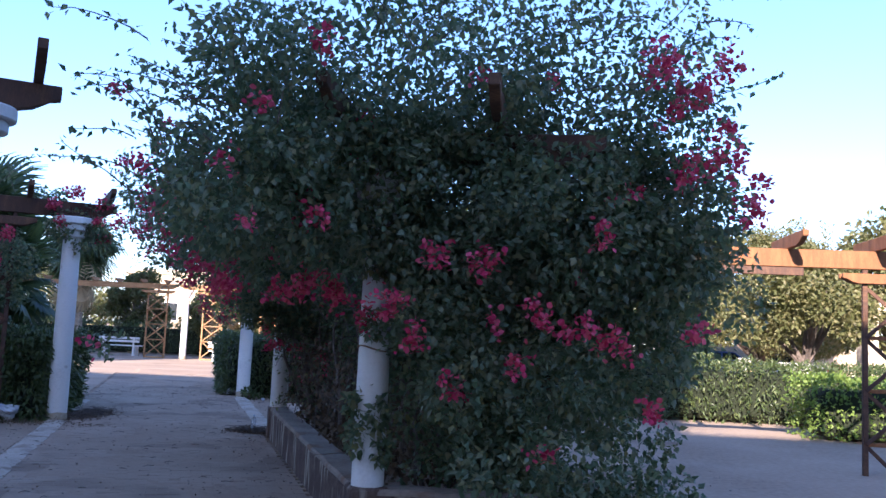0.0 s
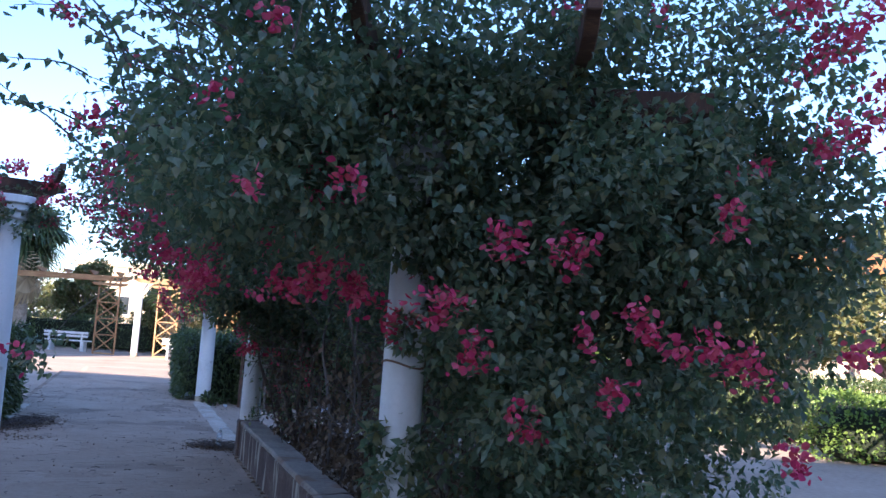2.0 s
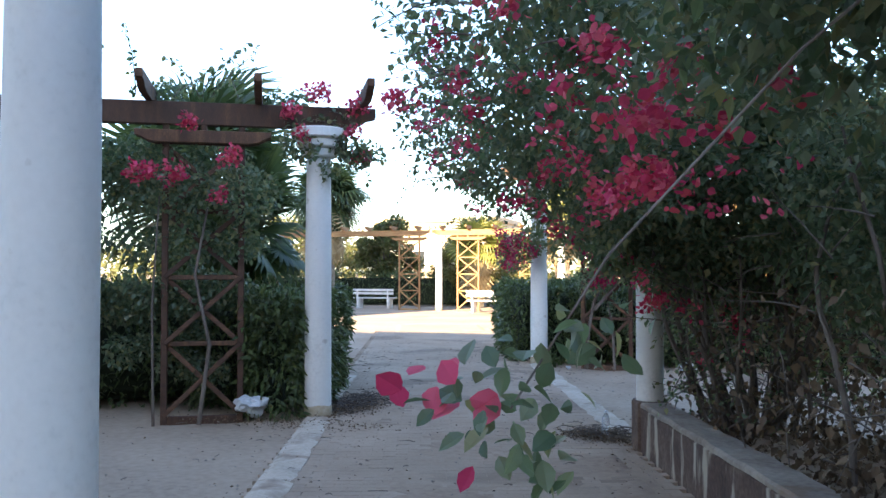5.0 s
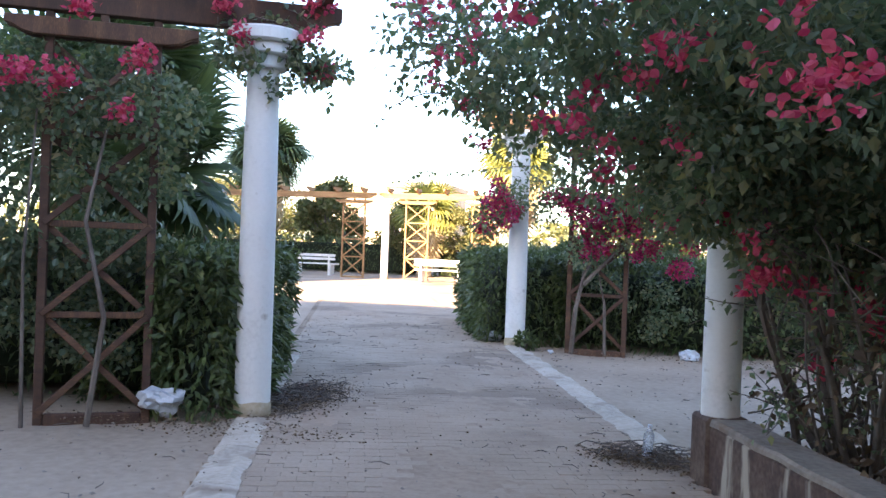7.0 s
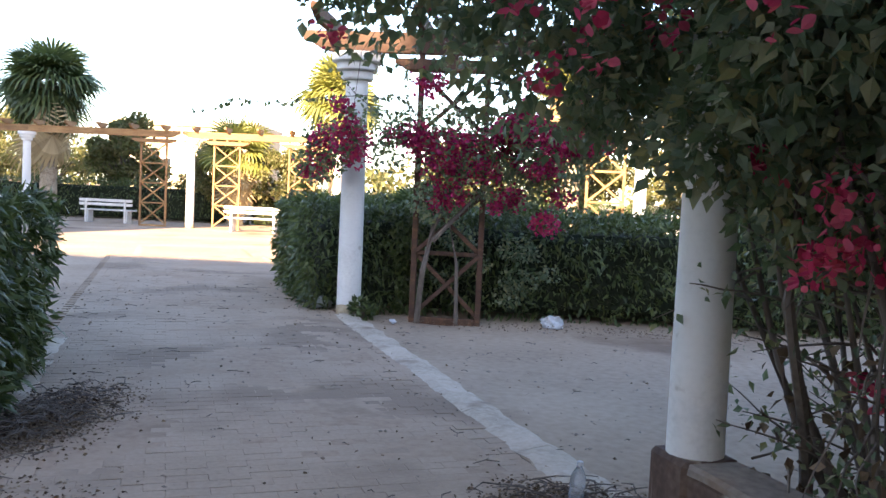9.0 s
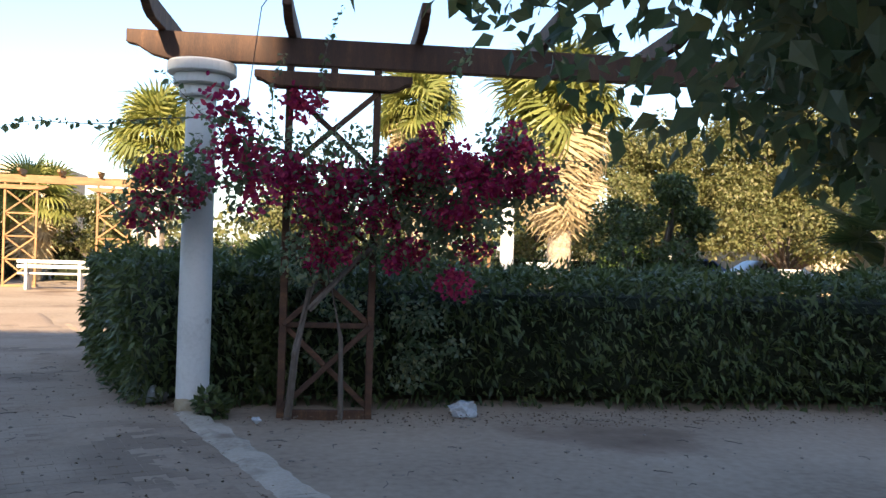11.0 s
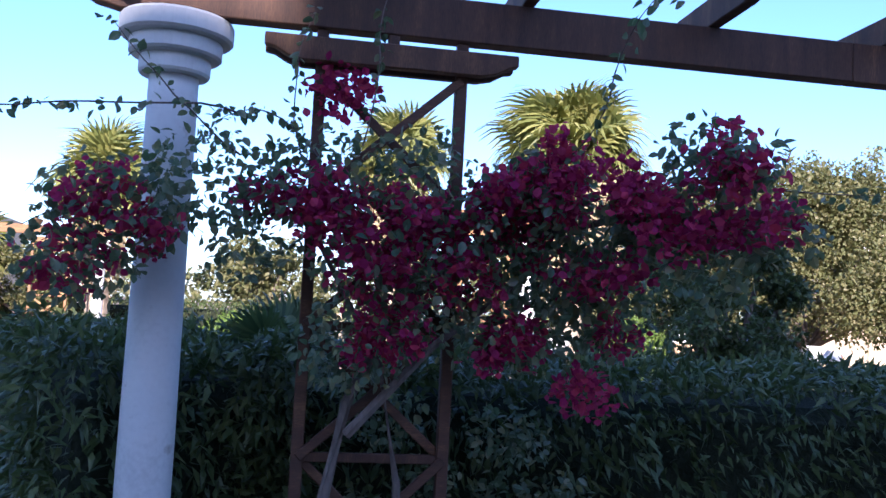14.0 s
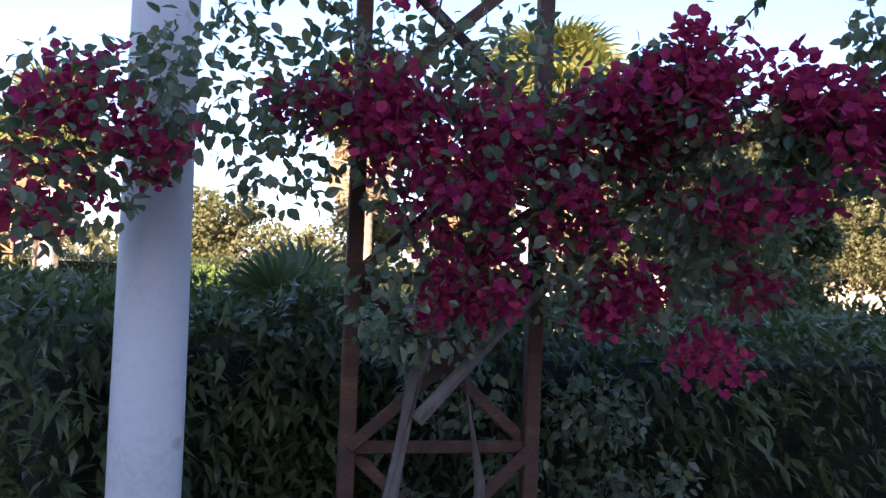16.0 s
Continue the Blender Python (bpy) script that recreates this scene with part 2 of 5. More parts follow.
def box(bm, lo, hi, bevel=0.0, turn=None):
    """A block between two corners, its edges worn round by bevel."""
    made = bmesh.ops.create_cube(bm, size=1.0)["verts"]
    size, mid = [h - l for l, h in zip(lo, hi)], [(h + l) / 2 for l, h in zip(lo, hi)]
    bmesh.ops.scale(bm, vec=size, verts=made)
    if bevel:
        edges = list({e for v in made for e in v.link_edges})
        made = [v for v in bmesh.ops.bevel(bm, geom=edges, offset=bevel, segments=1, affect="EDGES")["verts"]]
        made = list({w for v in made for f in v.link_faces for w in f.verts})
    if turn:
        bmesh.ops.transform(bm, matrix=turn, verts=made)
    bmesh.ops.translate(bm, vec=mid, verts=made)
    return bm


def block(lo, hi, bevel=0.0):
    return box(bmesh.new(), lo, hi, bevel)


def bar(a, b, wide, thick, bevel=0.006):
    """A timber from a to b; thick is measured along the horizontal across it."""
    a, b = Vector(a), Vector(b)
    d = (b - a)
    z = d.normalized()
    side = Vector((0, 1, 0)) if abs(z.y) < 0.9 else Vector((1, 0, 0))
    x = side.cross(z).normalized()
    y = z.cross(x)
    bm = block((-wide / 2, -thick / 2, -d.length / 2), (wide / 2, thick / 2, d.length / 2), bevel)
    m = Matrix((x, y, z)).transposed().to_4x4()
    bmesh.ops.transform(bm, matrix=Matrix.Translation((a + b) / 2) @ m, verts=bm.verts)
    return bm


def lathe(profile, n=28):
    bm = bmesh.new()
    rings = [[bm.verts.new((r * math.cos(2 * math.pi * k / n), r * math.sin(2 * math.pi * k / n), z)) for k in range(n)] for r, z in profile]
    for a, b in zip(rings, rings[1:]):
        for k in range(n):
            bm.faces.new((a[k], a[(k + 1) % n], b[(k + 1) % n], b[k]))
    bm.faces.new(rings[0][::-1]), bm.faces.new(rings[-1])
    return bm


def tube(bm, pts, radii, n=6):
    """A round limb through pts, tapering through radii."""
    pts, radii = [Vector([float(c) for c in p]) for p in pts], [float(r) for r in radii]
    rings = []
    for k, p in enumerate(pts):
        d = (pts[min(k + 1, len(pts) - 1)] - pts[max(k - 1, 0)]).normalized()
        x = d.orthogonal().normalized() if abs(d.z) > 0.95 else Vector((0, 0, 1)).cross(d).normalized()
        y = d.cross(x)
        rings.append([bm.verts.new(p + radii[k] * (math.cos(2 * math.pi * i / n) * x + math.sin(2 * math.pi * i / n) * y)) for i in range(n)])
    for a, b in zip(rings, rings[1:]):
        for i in range(n):
            bm.faces.new((a[i], a[(i + 1) % n], b[(i + 1) % n], b[i]))
    bm.faces.new(rings[0][::-1]), bm.faces.new(rings[-1])
    return bm


rng = np.random.default_rng(7)
LEAF_V = np.array([(0, 0, 0), (0.32, 0.36, 0.07), (0, 0.45, 0), (-0.32, 0.36, 0.07), (0, 1, -0.1)])
LEAF_F = np.array([(0, 1, 2), (0, 2, 3), (1, 4, 2), (2, 4, 3)])
BRACT_V = np.array([(0, 0, 0), (0.46, 0.5, 0.12), (0, 0.5, -0.04), (-0.46, 0.5, 0.12), (0, 1, 0.1)])
LONG_V = np.array([(0, 0, 0), (0.15, 0.35, 0.03), (0, 0.5, 0), (-0.15, 0.35, 0.03), (0, 1, -0.16)])


ROWS_HI = ((0.16, 0.2), (0.42, 0.34), (0.72, 0.26))


def fine_leaf(wide, curl, cup):
    """A leaf with a rounded outline, cupped along its rib and curled towards the tip."""
    v = [(0, 0, 0)]
    for y, w in ROWS_HI:
        z = -curl * y * y
        v += [(-w * wide, y, z + cup * w), (0, y, z), (w * wide, y, z + cup * w)]
    v.append((0, 1, -curl))
    f = [(0, 2, 1), (0, 3, 2)]
    for r in (1, 4):
        f += [(r, r + 1, r + 4), (r, r + 4, r + 3), (r + 1, r + 2, r + 5), (r + 1, r + 5, r + 4)]
    f += [(7, 8, 10), (8, 9, 10)]
    return np.array(v), np.array(f)


LEAF_HI, FACES_HI = fine_leaf(1.0, 0.18, 0.25)
BRACT_HI, _ = fine_leaf(1.35, -0.12, 0.3)


def leaf_turns(n, droop=0.4, out=None, wild=1.0):
    """Frames of n leaves: their tips point along out (or anywhere), sunk by droop."""
    tip = rng.normal(size=(n, 3)) * wild
    if out is not None:
        tip += out
    tip[:, 2] -= droop
    tip /= np.linalg.norm(tip, axis=1)[:, None] + 1e-9
    other = rng.normal(size=(n, 3)) * 0.7 + (0, 0, 1)
    x = np.cross(tip, other)
    x /= np.linalg.norm(x, axis=1)[:, None] + 1e-9
    z = np.cross(x, tip)
    return np.stack([x, tip, z], axis=2)


def leaves(name, places, size, mat, parent=None, shape=LEAF_V, droop=0.4, out=None, wild=1.0, label=""):
    """Many single leaves in one mesh, of kind stuff."""
    n = len(places)
    turns = leaf_turns(n, droop, out, wild)
    s = size * rng.uniform(0.6, 1.25, n)
    v = np.einsum("nij,kj->nki", turns, shape) * s[:, None, None] + places[:, None, :]
    f = (FACES_HI if len(shape) == 11 else LEAF_F)[None] + (np.arange(n) * len(shape))[:, None, None]
    ob = mesh_ob(name, v.reshape(-1, 3), f.reshape(-1, 3), mat, parent)
    ob["kind"] = "stuff"
    if label:
        ob["label"] = label
    return ob


def ball(n, centre, radii, hollow=0.55):
    """Points in the outer shell of an ellipsoid, and their outward directions."""
    d = rng.normal(size=(n, 3))
    d /= np.linalg.norm(d, axis=1)[:, None]
    r = rng.uniform(hollow ** 3, 1, n) ** (1 / 3)
    return d * r[:, None] * np.array(radii) + np.array(centre), d


def sprig(start, way, length, drop, step=0.045):
    """The line of a long arching shoot."""
    p, d = np.array(start, float), np.array(way, float)
    d /= np.linalg.norm(d)
    pts = [p.copy()]
    for _ in range(int(length / step)):
        d = d + (rng.normal(size=3) * 0.08) + (0, 0, -drop * step)
        d /= np.linalg.norm(d)
        p = p + d * step
        pts.append(p.copy())
    return np.array(pts)

# ---- ground ----
ROW_E, ROW_D, ROW_C = Vector((-0.65, 8.06, 0)), Vector((-2.66, 13.85, 0)), Vector((-4.97, 20.41, 0))
ROW_A, ROW_B = Vector((-3.92, 8.30, 0)), Vector((-6.14, 14.57, 0))
ALONG = (ROW_C - ROW_E).normalized()


def ground_sheet():
    """One sheet to the horizon; fine near the walk, coarse beyond."""
    xs = np.unique(np.concatenate([[-1500, -400, -150, -80], np.arange(-50, -14, 3), np.arange(-14, 12, 0.2), np.arange(12, 50, 3), [80, 150, 400, 1500]]).round(3))
    ys = np.unique(np.concatenate([[-1500, -400, -100, -40], np.arange(-20, 0, 2), np.arange(0, 32, 0.2), np.arange(32, 70, 3), [100, 200, 500, 1500]]).round(3))
    verts, faces = [], []
    for y in ys:
        for x in xs:
            near = -14 <= x <= 12 and 0 <= y <= 32
            z = 0.025 * (noise.noise((x * 0.9, y * 0.9, 0)) + 0.5 * noise.noise((x * 3, y * 3, 2))) if near else 0.0
            verts.append((float(x), float(y), z - 0.01))
    w = len(xs)
    for j in range(len(ys) - 1):
        for i in range(w - 1):
            a = j * w + i
            faces.append((a, a + 1, a + 1 + w, a + w))
    return tagged(mesh_ob("ground", verts, faces, M_GROUND, smooth=True), "bare sandy earth strewn with dry leaves", "ground", kind="structure")


ground_sheet()


def strip(name, left, right, mat, label, z=0.02, uneven=0.008, rows=120, cols=8, category="path"):
    """A long surface between two edge lines, slightly uneven, with a ragged rim that sinks into the earth."""
    verts, faces = [], []
    for j in range(rows + 1):
        t = j / rows
        a, b = left(t), right(t)
        for i in range(cols + 1):
            s = i / cols
            p = a.lerp(b, s)
            edge = i in (0, cols)
            if edge:
                p = p + (a - b).normalized() * (1 if i == 0 else -1) * (0.05 * noise.noise((p.x * 2, p.y * 2, 5)))
            h = z + uneven * noise.noise((p.x * 1.7, p.y * 1.7, 9))
            verts.append((p.x, p.y, -0.06 if edge else h))
    for j in range(rows):
        for i in range(cols):
            a = j * (cols + 1) + i
            faces.append((a, a + 1, a + cols + 2, a + cols + 1))
    return tagged(mesh_ob(name, verts, faces, mat, smooth=True), label, category, kind="structure")


def on_line(p, q):
    return lambda t: p.lerp(q, t)


strip("path", on_line(ROW_A - ALONG * 14 + Vector((0.2, 0, 0)), ROW_B + ALONG * 16 + Vector((0.3, 0, 0))), on_line(ROW_E - ALONG * 14 - Vector((0.25, 0, 0)), ROW_C + ALONG * 10.5 - Vector((0.2, 0, 0))), M_PATH,
      "trodden grey earth path with scattered grit", z=0.028, uneven=0.006, rows=200, cols=20)


def kerb(p, q, label):
    """A flat worn kerb of cast lengths, broken at the joints."""
    d = (q - p).normalized()
    side = Vector((d.y, -d.x, 0))
    k = tagged(new("kerb"), label, "kerb", kind="structure")
    n = max(1, round((q - p).length / 0.9))
    for i in range(n):
        a, b = p.lerp(q, i / n) + d * 0.004, p.lerp(q, (i + 1) / n) - d * 0.004
        bm = bmesh.new()
        rows = []
        for j in range(11):
            c = a.lerp(b, j / 10)
            ring = []
            for off, z in ((-0.14, -0.1), (-0.135, 0.03), (-0.06, 0.046), (0.06, 0.046), (0.135, 0.03), (0.14, -0.1)):
                r = 0.022 * noise.noise((c.x * 4 + off * 9, c.y * 4, 3)) + 0.012 * noise.noise((c.x * 13, c.y * 13 + off * 20, 5))
                ring.append(bm.verts.new(c + side * (off + r) + Vector((0, 0, z + r * 0.9))))
            rows.append(ring)
        for ra, rb in zip(rows, rows[1:]):
            for u in range(5):
                bm.faces.new((ra[u], rb[u], rb[u + 1], ra[u + 1]))
        bm.faces.new(rows[0]), bm.faces.new(rows[-1][::-1])
        part("kerb_stone", bm, M_KERB, k, smooth=False)
    return k


kerb(ROW_D + Vector((-0.22, 0.5, 0)), ROW_C + Vector((-0.02, -0.15, 0)), "worn pale concrete kerb beside the path")
kerb(ROW_A + Vector((0.0, 0.15, 0)), ROW_B + Vector((0.1, -0.2, 0)), "worn pale concrete kerb beside the path")
kerb(ROW_C + ALONG * 0.3, ROW_C + ALONG * 3.6, "short worn concrete kerb at the hedge foot")
kerb(ROW_B + ALONG * 0.3, ROW_B + ALONG * 3.6, "short worn concrete kerb at the hedge foot")


# ---- planter wall ----
def planter():
    w = tagged(new("planter_wall"), "low brown wall with peeling paint and cement coping", "wall", kind="structure")
    corner = ROW_E + Vector((3.0, -0.25, 0))
    for p, q in ((ROW_D + ALONG * 0.12, ROW_E - ALONG * 0.1), (ROW_E, corner)):
        d = (q - p).normalized()
        ang = math.degrees(math.atan2(d.y, d.x))
        length = (q - p).length
        for name, lo, hi, mat in (("wall_body", (0, -0.115, -0.1), (length, 0.115, 0.40), M_PLINTH), ("coping", (-0.02, -0.118, 0.40), (length + 0.02, 0.135, 0.44), M_COPING)):
            bm = bmesh.new()
            n = int(length / 0.12)
            prof = [(lo[1], lo[2]), (lo[1], hi[2] - 0.015), (lo[1] + 0.015, hi[2]), (hi[1] - 0.015, hi[2]), (hi[1], hi[2] - 0.015), (hi[1], lo[2])]
            rows = []
            for j in range(n + 1):
                x = lo[0] + (hi[0] - lo[0]) * j / n
                rows.append([bm.verts.new((x, y + 0.012 * noise.noise((x * 3, y * 5, z * 7 + length)), z + 0.012 * noise.noise((x * 4, y * 9, 7)))) for y, z in prof])
            for ra, rb in zip(rows, rows[1:]):
                for u in range(6):
                    bm.faces.new((ra[u], ra[(u + 1) % 6], rb[(u + 1) % 6], rb[u]))
            bm.faces.new(rows[0][::-1]), bm.faces.new(rows[-1])
            bmesh.ops.recalc_face_normals(bm, faces=bm.faces)
            ob = part(name, bm, mat, w)
            ob.matrix_basis = pose(p.x, p.y, 0, 0, 0, ang)
    pier = part("pier", block((-0.135, -0.135, -0.1), (0.135, 0.135, 0.446), 0.02), M_PLINTH, w)
    pier.matrix_basis = pose(ROW_D.x, ROW_D.y, 0, 0, 0, 18)
    pier = part("pier", block((-0.145, -0.145, -0.1), (0.145, 0.145, 0.444), 0.02), M_PLINTH, w)
    pier.matrix_basis = pose(ROW_E.x, ROW_E.y, 0, 0, 0, 18)
    bed = strip("planting_bed", on_line(ROW_E + Vector((0.12, 0.1, 0)), ROW_D + Vector((0.12, -0.1, 0))), on_line(corner, ROW_D + Vector((3.4, 0, 0))), M_GROUND, "dry earth of the raised planting bed", z=0.24, uneven=0.08, rows=40, cols=16, category="bed")
    return w


planter()


# ---- columns ----
def column_mesh(foot, slim=1.0):
    shaft = [(r * slim, z) for r, z in ((0.141, foot - 0.05), (0.141, foot + 0.02), (0.139, 0.9), (0.135, 1.8), (0.128, 2.6))] + [(0.127, 2.75)]
    return lathe(shaft, 32), lathe([(0.13, 2.745), (0.175, 2.75), (0.185, 2.765), (0.185, 2.835), (0.178, 2.845), (0.225, 2.848), (0.24, 2.86), (0.24, 2.93), (0.232, 2.94), (0.28, 2.943), (0.295, 2.955), (0.295, 3.035), (0.285, 3.05)], 32)


def column(at, foot=0.0, label="white painted round column with stepped capital", slim=1.0):
    ob = thing("column", (at[0], at[1], 0), label, "column", "pergola columns")
    s, c = column_mesh(foot, slim)
    for v in s.verts:
        v.co.x += 0.006 * noise.noise((v.co.x * 5 + at[0], v.co.y * 5, v.co.z * 2))
        v.co.y += 0.006 * noise.noise((v.co.x * 5, v.co.y * 5 + at[1], v.co.z * 2 + 4))
    part("shaft", s, M_COLUMN, ob, smooth=True)
    part("capital", c, M_COLUMN, ob)
    if foot == 0:
        base = lathe([(0.147, -0.05), (0.147, 0.1), (0.143, 0.13), (0.136, 0.15)], 32)
        for v in base.verts:
            v.co.z += 0.03 * noise.noise((v.co.x * 9 + at[0], v.co.y * 9 + at[1], 1)) if v.co.z > 0.05 else 0
        part("foot_band", base, M_FOOT, ob, "bare ochre plaster foot", smooth=True)
    return ob


column(ROW_A).scale.z = 1.035
column(ROW_B, label="white painted round column wrapped by flowering vine")
column(ROW_C, label="white painted round column beside a clipped hedge")
column(ROW_D, 0.43, "white painted round column on a low brown wall", 0.83).scale.z = 0.862
col_e = column(ROW_E, 0.43, "white painted round column with wire tied round it", 0.83)
col_e.scale.z = 0.902
ring = bmesh.new()
tube(ring, [(0.119 * math.cos(a * 0.35), 0.119 * math.sin(a * 0.35), 1.56 + 0.02 * math.sin(a * 0.7)) for a in range(19)], [0.007] * 19, 6)
part("tied_wire", ring, M_ROPE, col_e)


# ---- pergola timber ----
def shaped_beam(length, tall, thick, both=True, cut=0.34):
    """A beam along x whose ends are cut in an S underneath."""
    prof = [(0, tall), (0, tall * 0.52), (cut * 0.25, tall * 0.45), (cut * 0.6, tall * 0.14), (cut, 0.0)]
    right = [(length - x, z) for x, z in prof[::-1]] if both else [(length, 0), (length, tall)]
    pts = prof + right
    bm = bmesh.new()
    front = [bm.verts.new((x, -thick / 2, z)) for x, z in pts]
    back = [bm.verts.new((x, thick / 2, z)) for x, z in pts]
    n = len(pts)
    bm.faces.new(front), bm.faces.new(back[::-1])
    for k in range(n):
        bm.faces.new((front[k], back[k], back[(k + 1) % n], front[(k + 1) % n]))
    bmesh.ops.recalc_face_normals(bm, faces=bm.faces)
    bmesh.ops.bevel(bm, geom=[e for e in bm.edges if e.calc_face_angle(0) > 0.6], offset=0.006, segments=1, affect="EDGES")
    return bm


def pergola(start, end, over, rafters, label, first=0.0, towers=(), rafter_len=1.5, group="pergola bays", tower_w=0.76, timber=(M_WOOD, M_WOODH)):
    """A beam from start to end, sticking out by over before start, with cross rafters and lattice towers under it."""
    start, end = Vector((start[0], start[1], 0)), Vector((end[0], end[1], 0))
    d = end - start
    ang = math.degrees(math.atan2(d.y, d.x))
    ob = thing("pergola", (start.x, start.y, 0), label, "pergola", group, ang)
    length = d.length
    n = max(1, round(length / 4.5))
    for k in range(n):
        a = -over if k == 0 else length * k / n + 0.003
        b = length * (k + 1) / n
        bm = shaped_beam(b - a, 0.235, 0.11, k == n - 1) if k == 0 else block((0, -0.055, 0), (b - a, 0.055, 0.235), 0.006)
        beam = part("beam", bm, timber[1], ob)
        beam.matrix_basis = pose(a, 0, 3.052)
    for k in range(rafters):
        r = part("rafter", shaped_beam(rafter_len, 0.17, 0.075, True, 0.3), timber[1], ob)
        r.matrix_basis = pose(first + k * 1.1, -rafter_len / 2, 3.29) @ pose(0, 0, 0, 0, 0, 90)
    for x in towers:
        tower(ob, x, tower_w, timber)
    return ob


def tower(ob, x, w, timber):
    """A flat lattice: two posts with crossed laths and rails between them, and a pair of short cross beams on top."""
    t = part("lattice_tower", block((x + 0.034, -0.03, -0.06), (x + w - 0.034, 0.03, 0.06), 0.01), timber[1], ob)
    for px in (x, x + w):
        part("post", block((px - 0.032, -0.032, -0.1), (px + 0.032, 0.032, 3.05), 0.006), timber[0], t)
    levels = (0.07, 0.80, 1.48, 2.16, 2.84)
    for z in levels[1:4]:
        part("rail", bar((x + 0.03, 0, z), (x + w - 0.03, 0, z), 0.05, 0.028), timber[1], t)
    for z0, z1 in zip(levels, levels[1:]):
        part("lath", bar((x, -0.03, z0), (x + w, -0.03, z1), 0.05, 0.026), timber[0], t)
        part("lath", bar((x, 0.03, z1), (x + w, 0.03, z0), 0.05, 0.026), timber[0], t)
    for py in (-0.065, 0.065):
        c = part("cross_beam", shaped_beam(w + 0.6, 0.13, 0.06, True, 0.2), timber[1], t)
        c.matrix_basis = pose(x - 0.3, py, 2.86)
    part("packing_block", block((x + w / 2 - 0.03, -0.05, 2.992), (x + w / 2 + 0.03, 0.05, 3.05), 0.004), timber[1], t)


EAST_C = Vector((6.5, 19.6, 0))
pergola(ROW_C + Vector((0, -0.1, 0)), EAST_C + Vector((0, -0.15, 0)), 0.62, 10, "dark red-brown timber pergola with lattice towers", -0.33, (0.76, 6.6))
WEST = Vector((-0.87, -0.49, 0))
pergola(ROW_B, ROW_B + WEST * 10, 0.6, 9, "red-brown timber pergola overgrown with vine", -0.47, (0.8, 6.5))
pergola(ROW_A, ROW_A + WEST * 8, 0.6, 7, "red-brown timber pergola on a white column", -0.42, (2.6,)).location.z = 0.108
pergola(ROW_E, (0.95, 7.95), 0.4, 2, "red-brown timber pergola buried in bougainvillea", -0.25, (), rafter_len=1.9).location.z = -0.3
pergola(ROW_D, (10.6, 12.95), 0.5, 12, "red-brown timber pergola with sunlit beam", 0.2, (7.75,), timber=(M_WOOD, M_WOODO)).location.z = -0.42

# far side of the plaza
for p in ((-13.1, 39.8), (-18.8, 39.8), (-8.06, 39.8)):
    column(p, label="white round column on the far side of the plaza")
column((0.15, 29.35), label="sunlit white column beyond the clipped hedge")
pergola((-13.1, 39.8), (-7.5, 39.8), 0.3, 5, "sunlit orange-brown timber pergola across the plaza", 0.15, (0.8, 3.38), rafter_len=0.8, tower_w=0.88, group="plaza pergola", timber=(M_WOODSUN, M_WOODSUN))
pergola((-13.5, 39.8), (-24.0, 39.8), 0.0, 9, "brown timber pergola across the plaza", 0.5, (0.45,), rafter_len=0.8, tower_w=0.88, group="plaza pergola", timber=(M_WOODSUN, M_WOODSUN))
pergola((0.15, 29.35), (-2.2, 29.5), 0.45, 3, "sunlit timber pergola end behind the hedge", 0.2, (0.36,), rafter_len=0.9, tower_w=0.8, group="plaza pergola", timber=(M_WOODSUN, M_WOODSUN))


# ---- bougainvillea ----
def flower_clusters(spots, per=70, size=0.05):
    """Bracts in loose heads: each spot is x, y, z and the radius of the head."""
    out = []
    for x, y, z, r in spots:
        n = int(per * (r / 0.15) ** 2)
        p, _ = ball(n, (x, y, z), (r, r, r * 0.8), 0.3)
        heads = p[rng.integers(0, n, max(3, n // 7))]
        q = heads[rng.integers(0, len(heads), n)] + rng.normal(size=(n, 3)) * 0.03
        out.append(q)
    return np.concatenate(out)


def vine_shoots(starts, ways, lengths, drops, twig_bm, leaf_size=0.055, step=0.04):
    pts = []
    for s, w, l, d in zip(starts, ways, lengths, drops):
        line = sprig(s, w, l, d, step)
        tube(twig_bm, line[::3], list(np.linspace(0.006, 0.002, len(line[::3]))), 4)
        k = rng.integers(1, 3, len(line))
        pts.append(np.repeat(line, k, axis=0) + rng.normal(size=(k.sum(), 3)) * 0.018)
    return np.concatenate(pts)


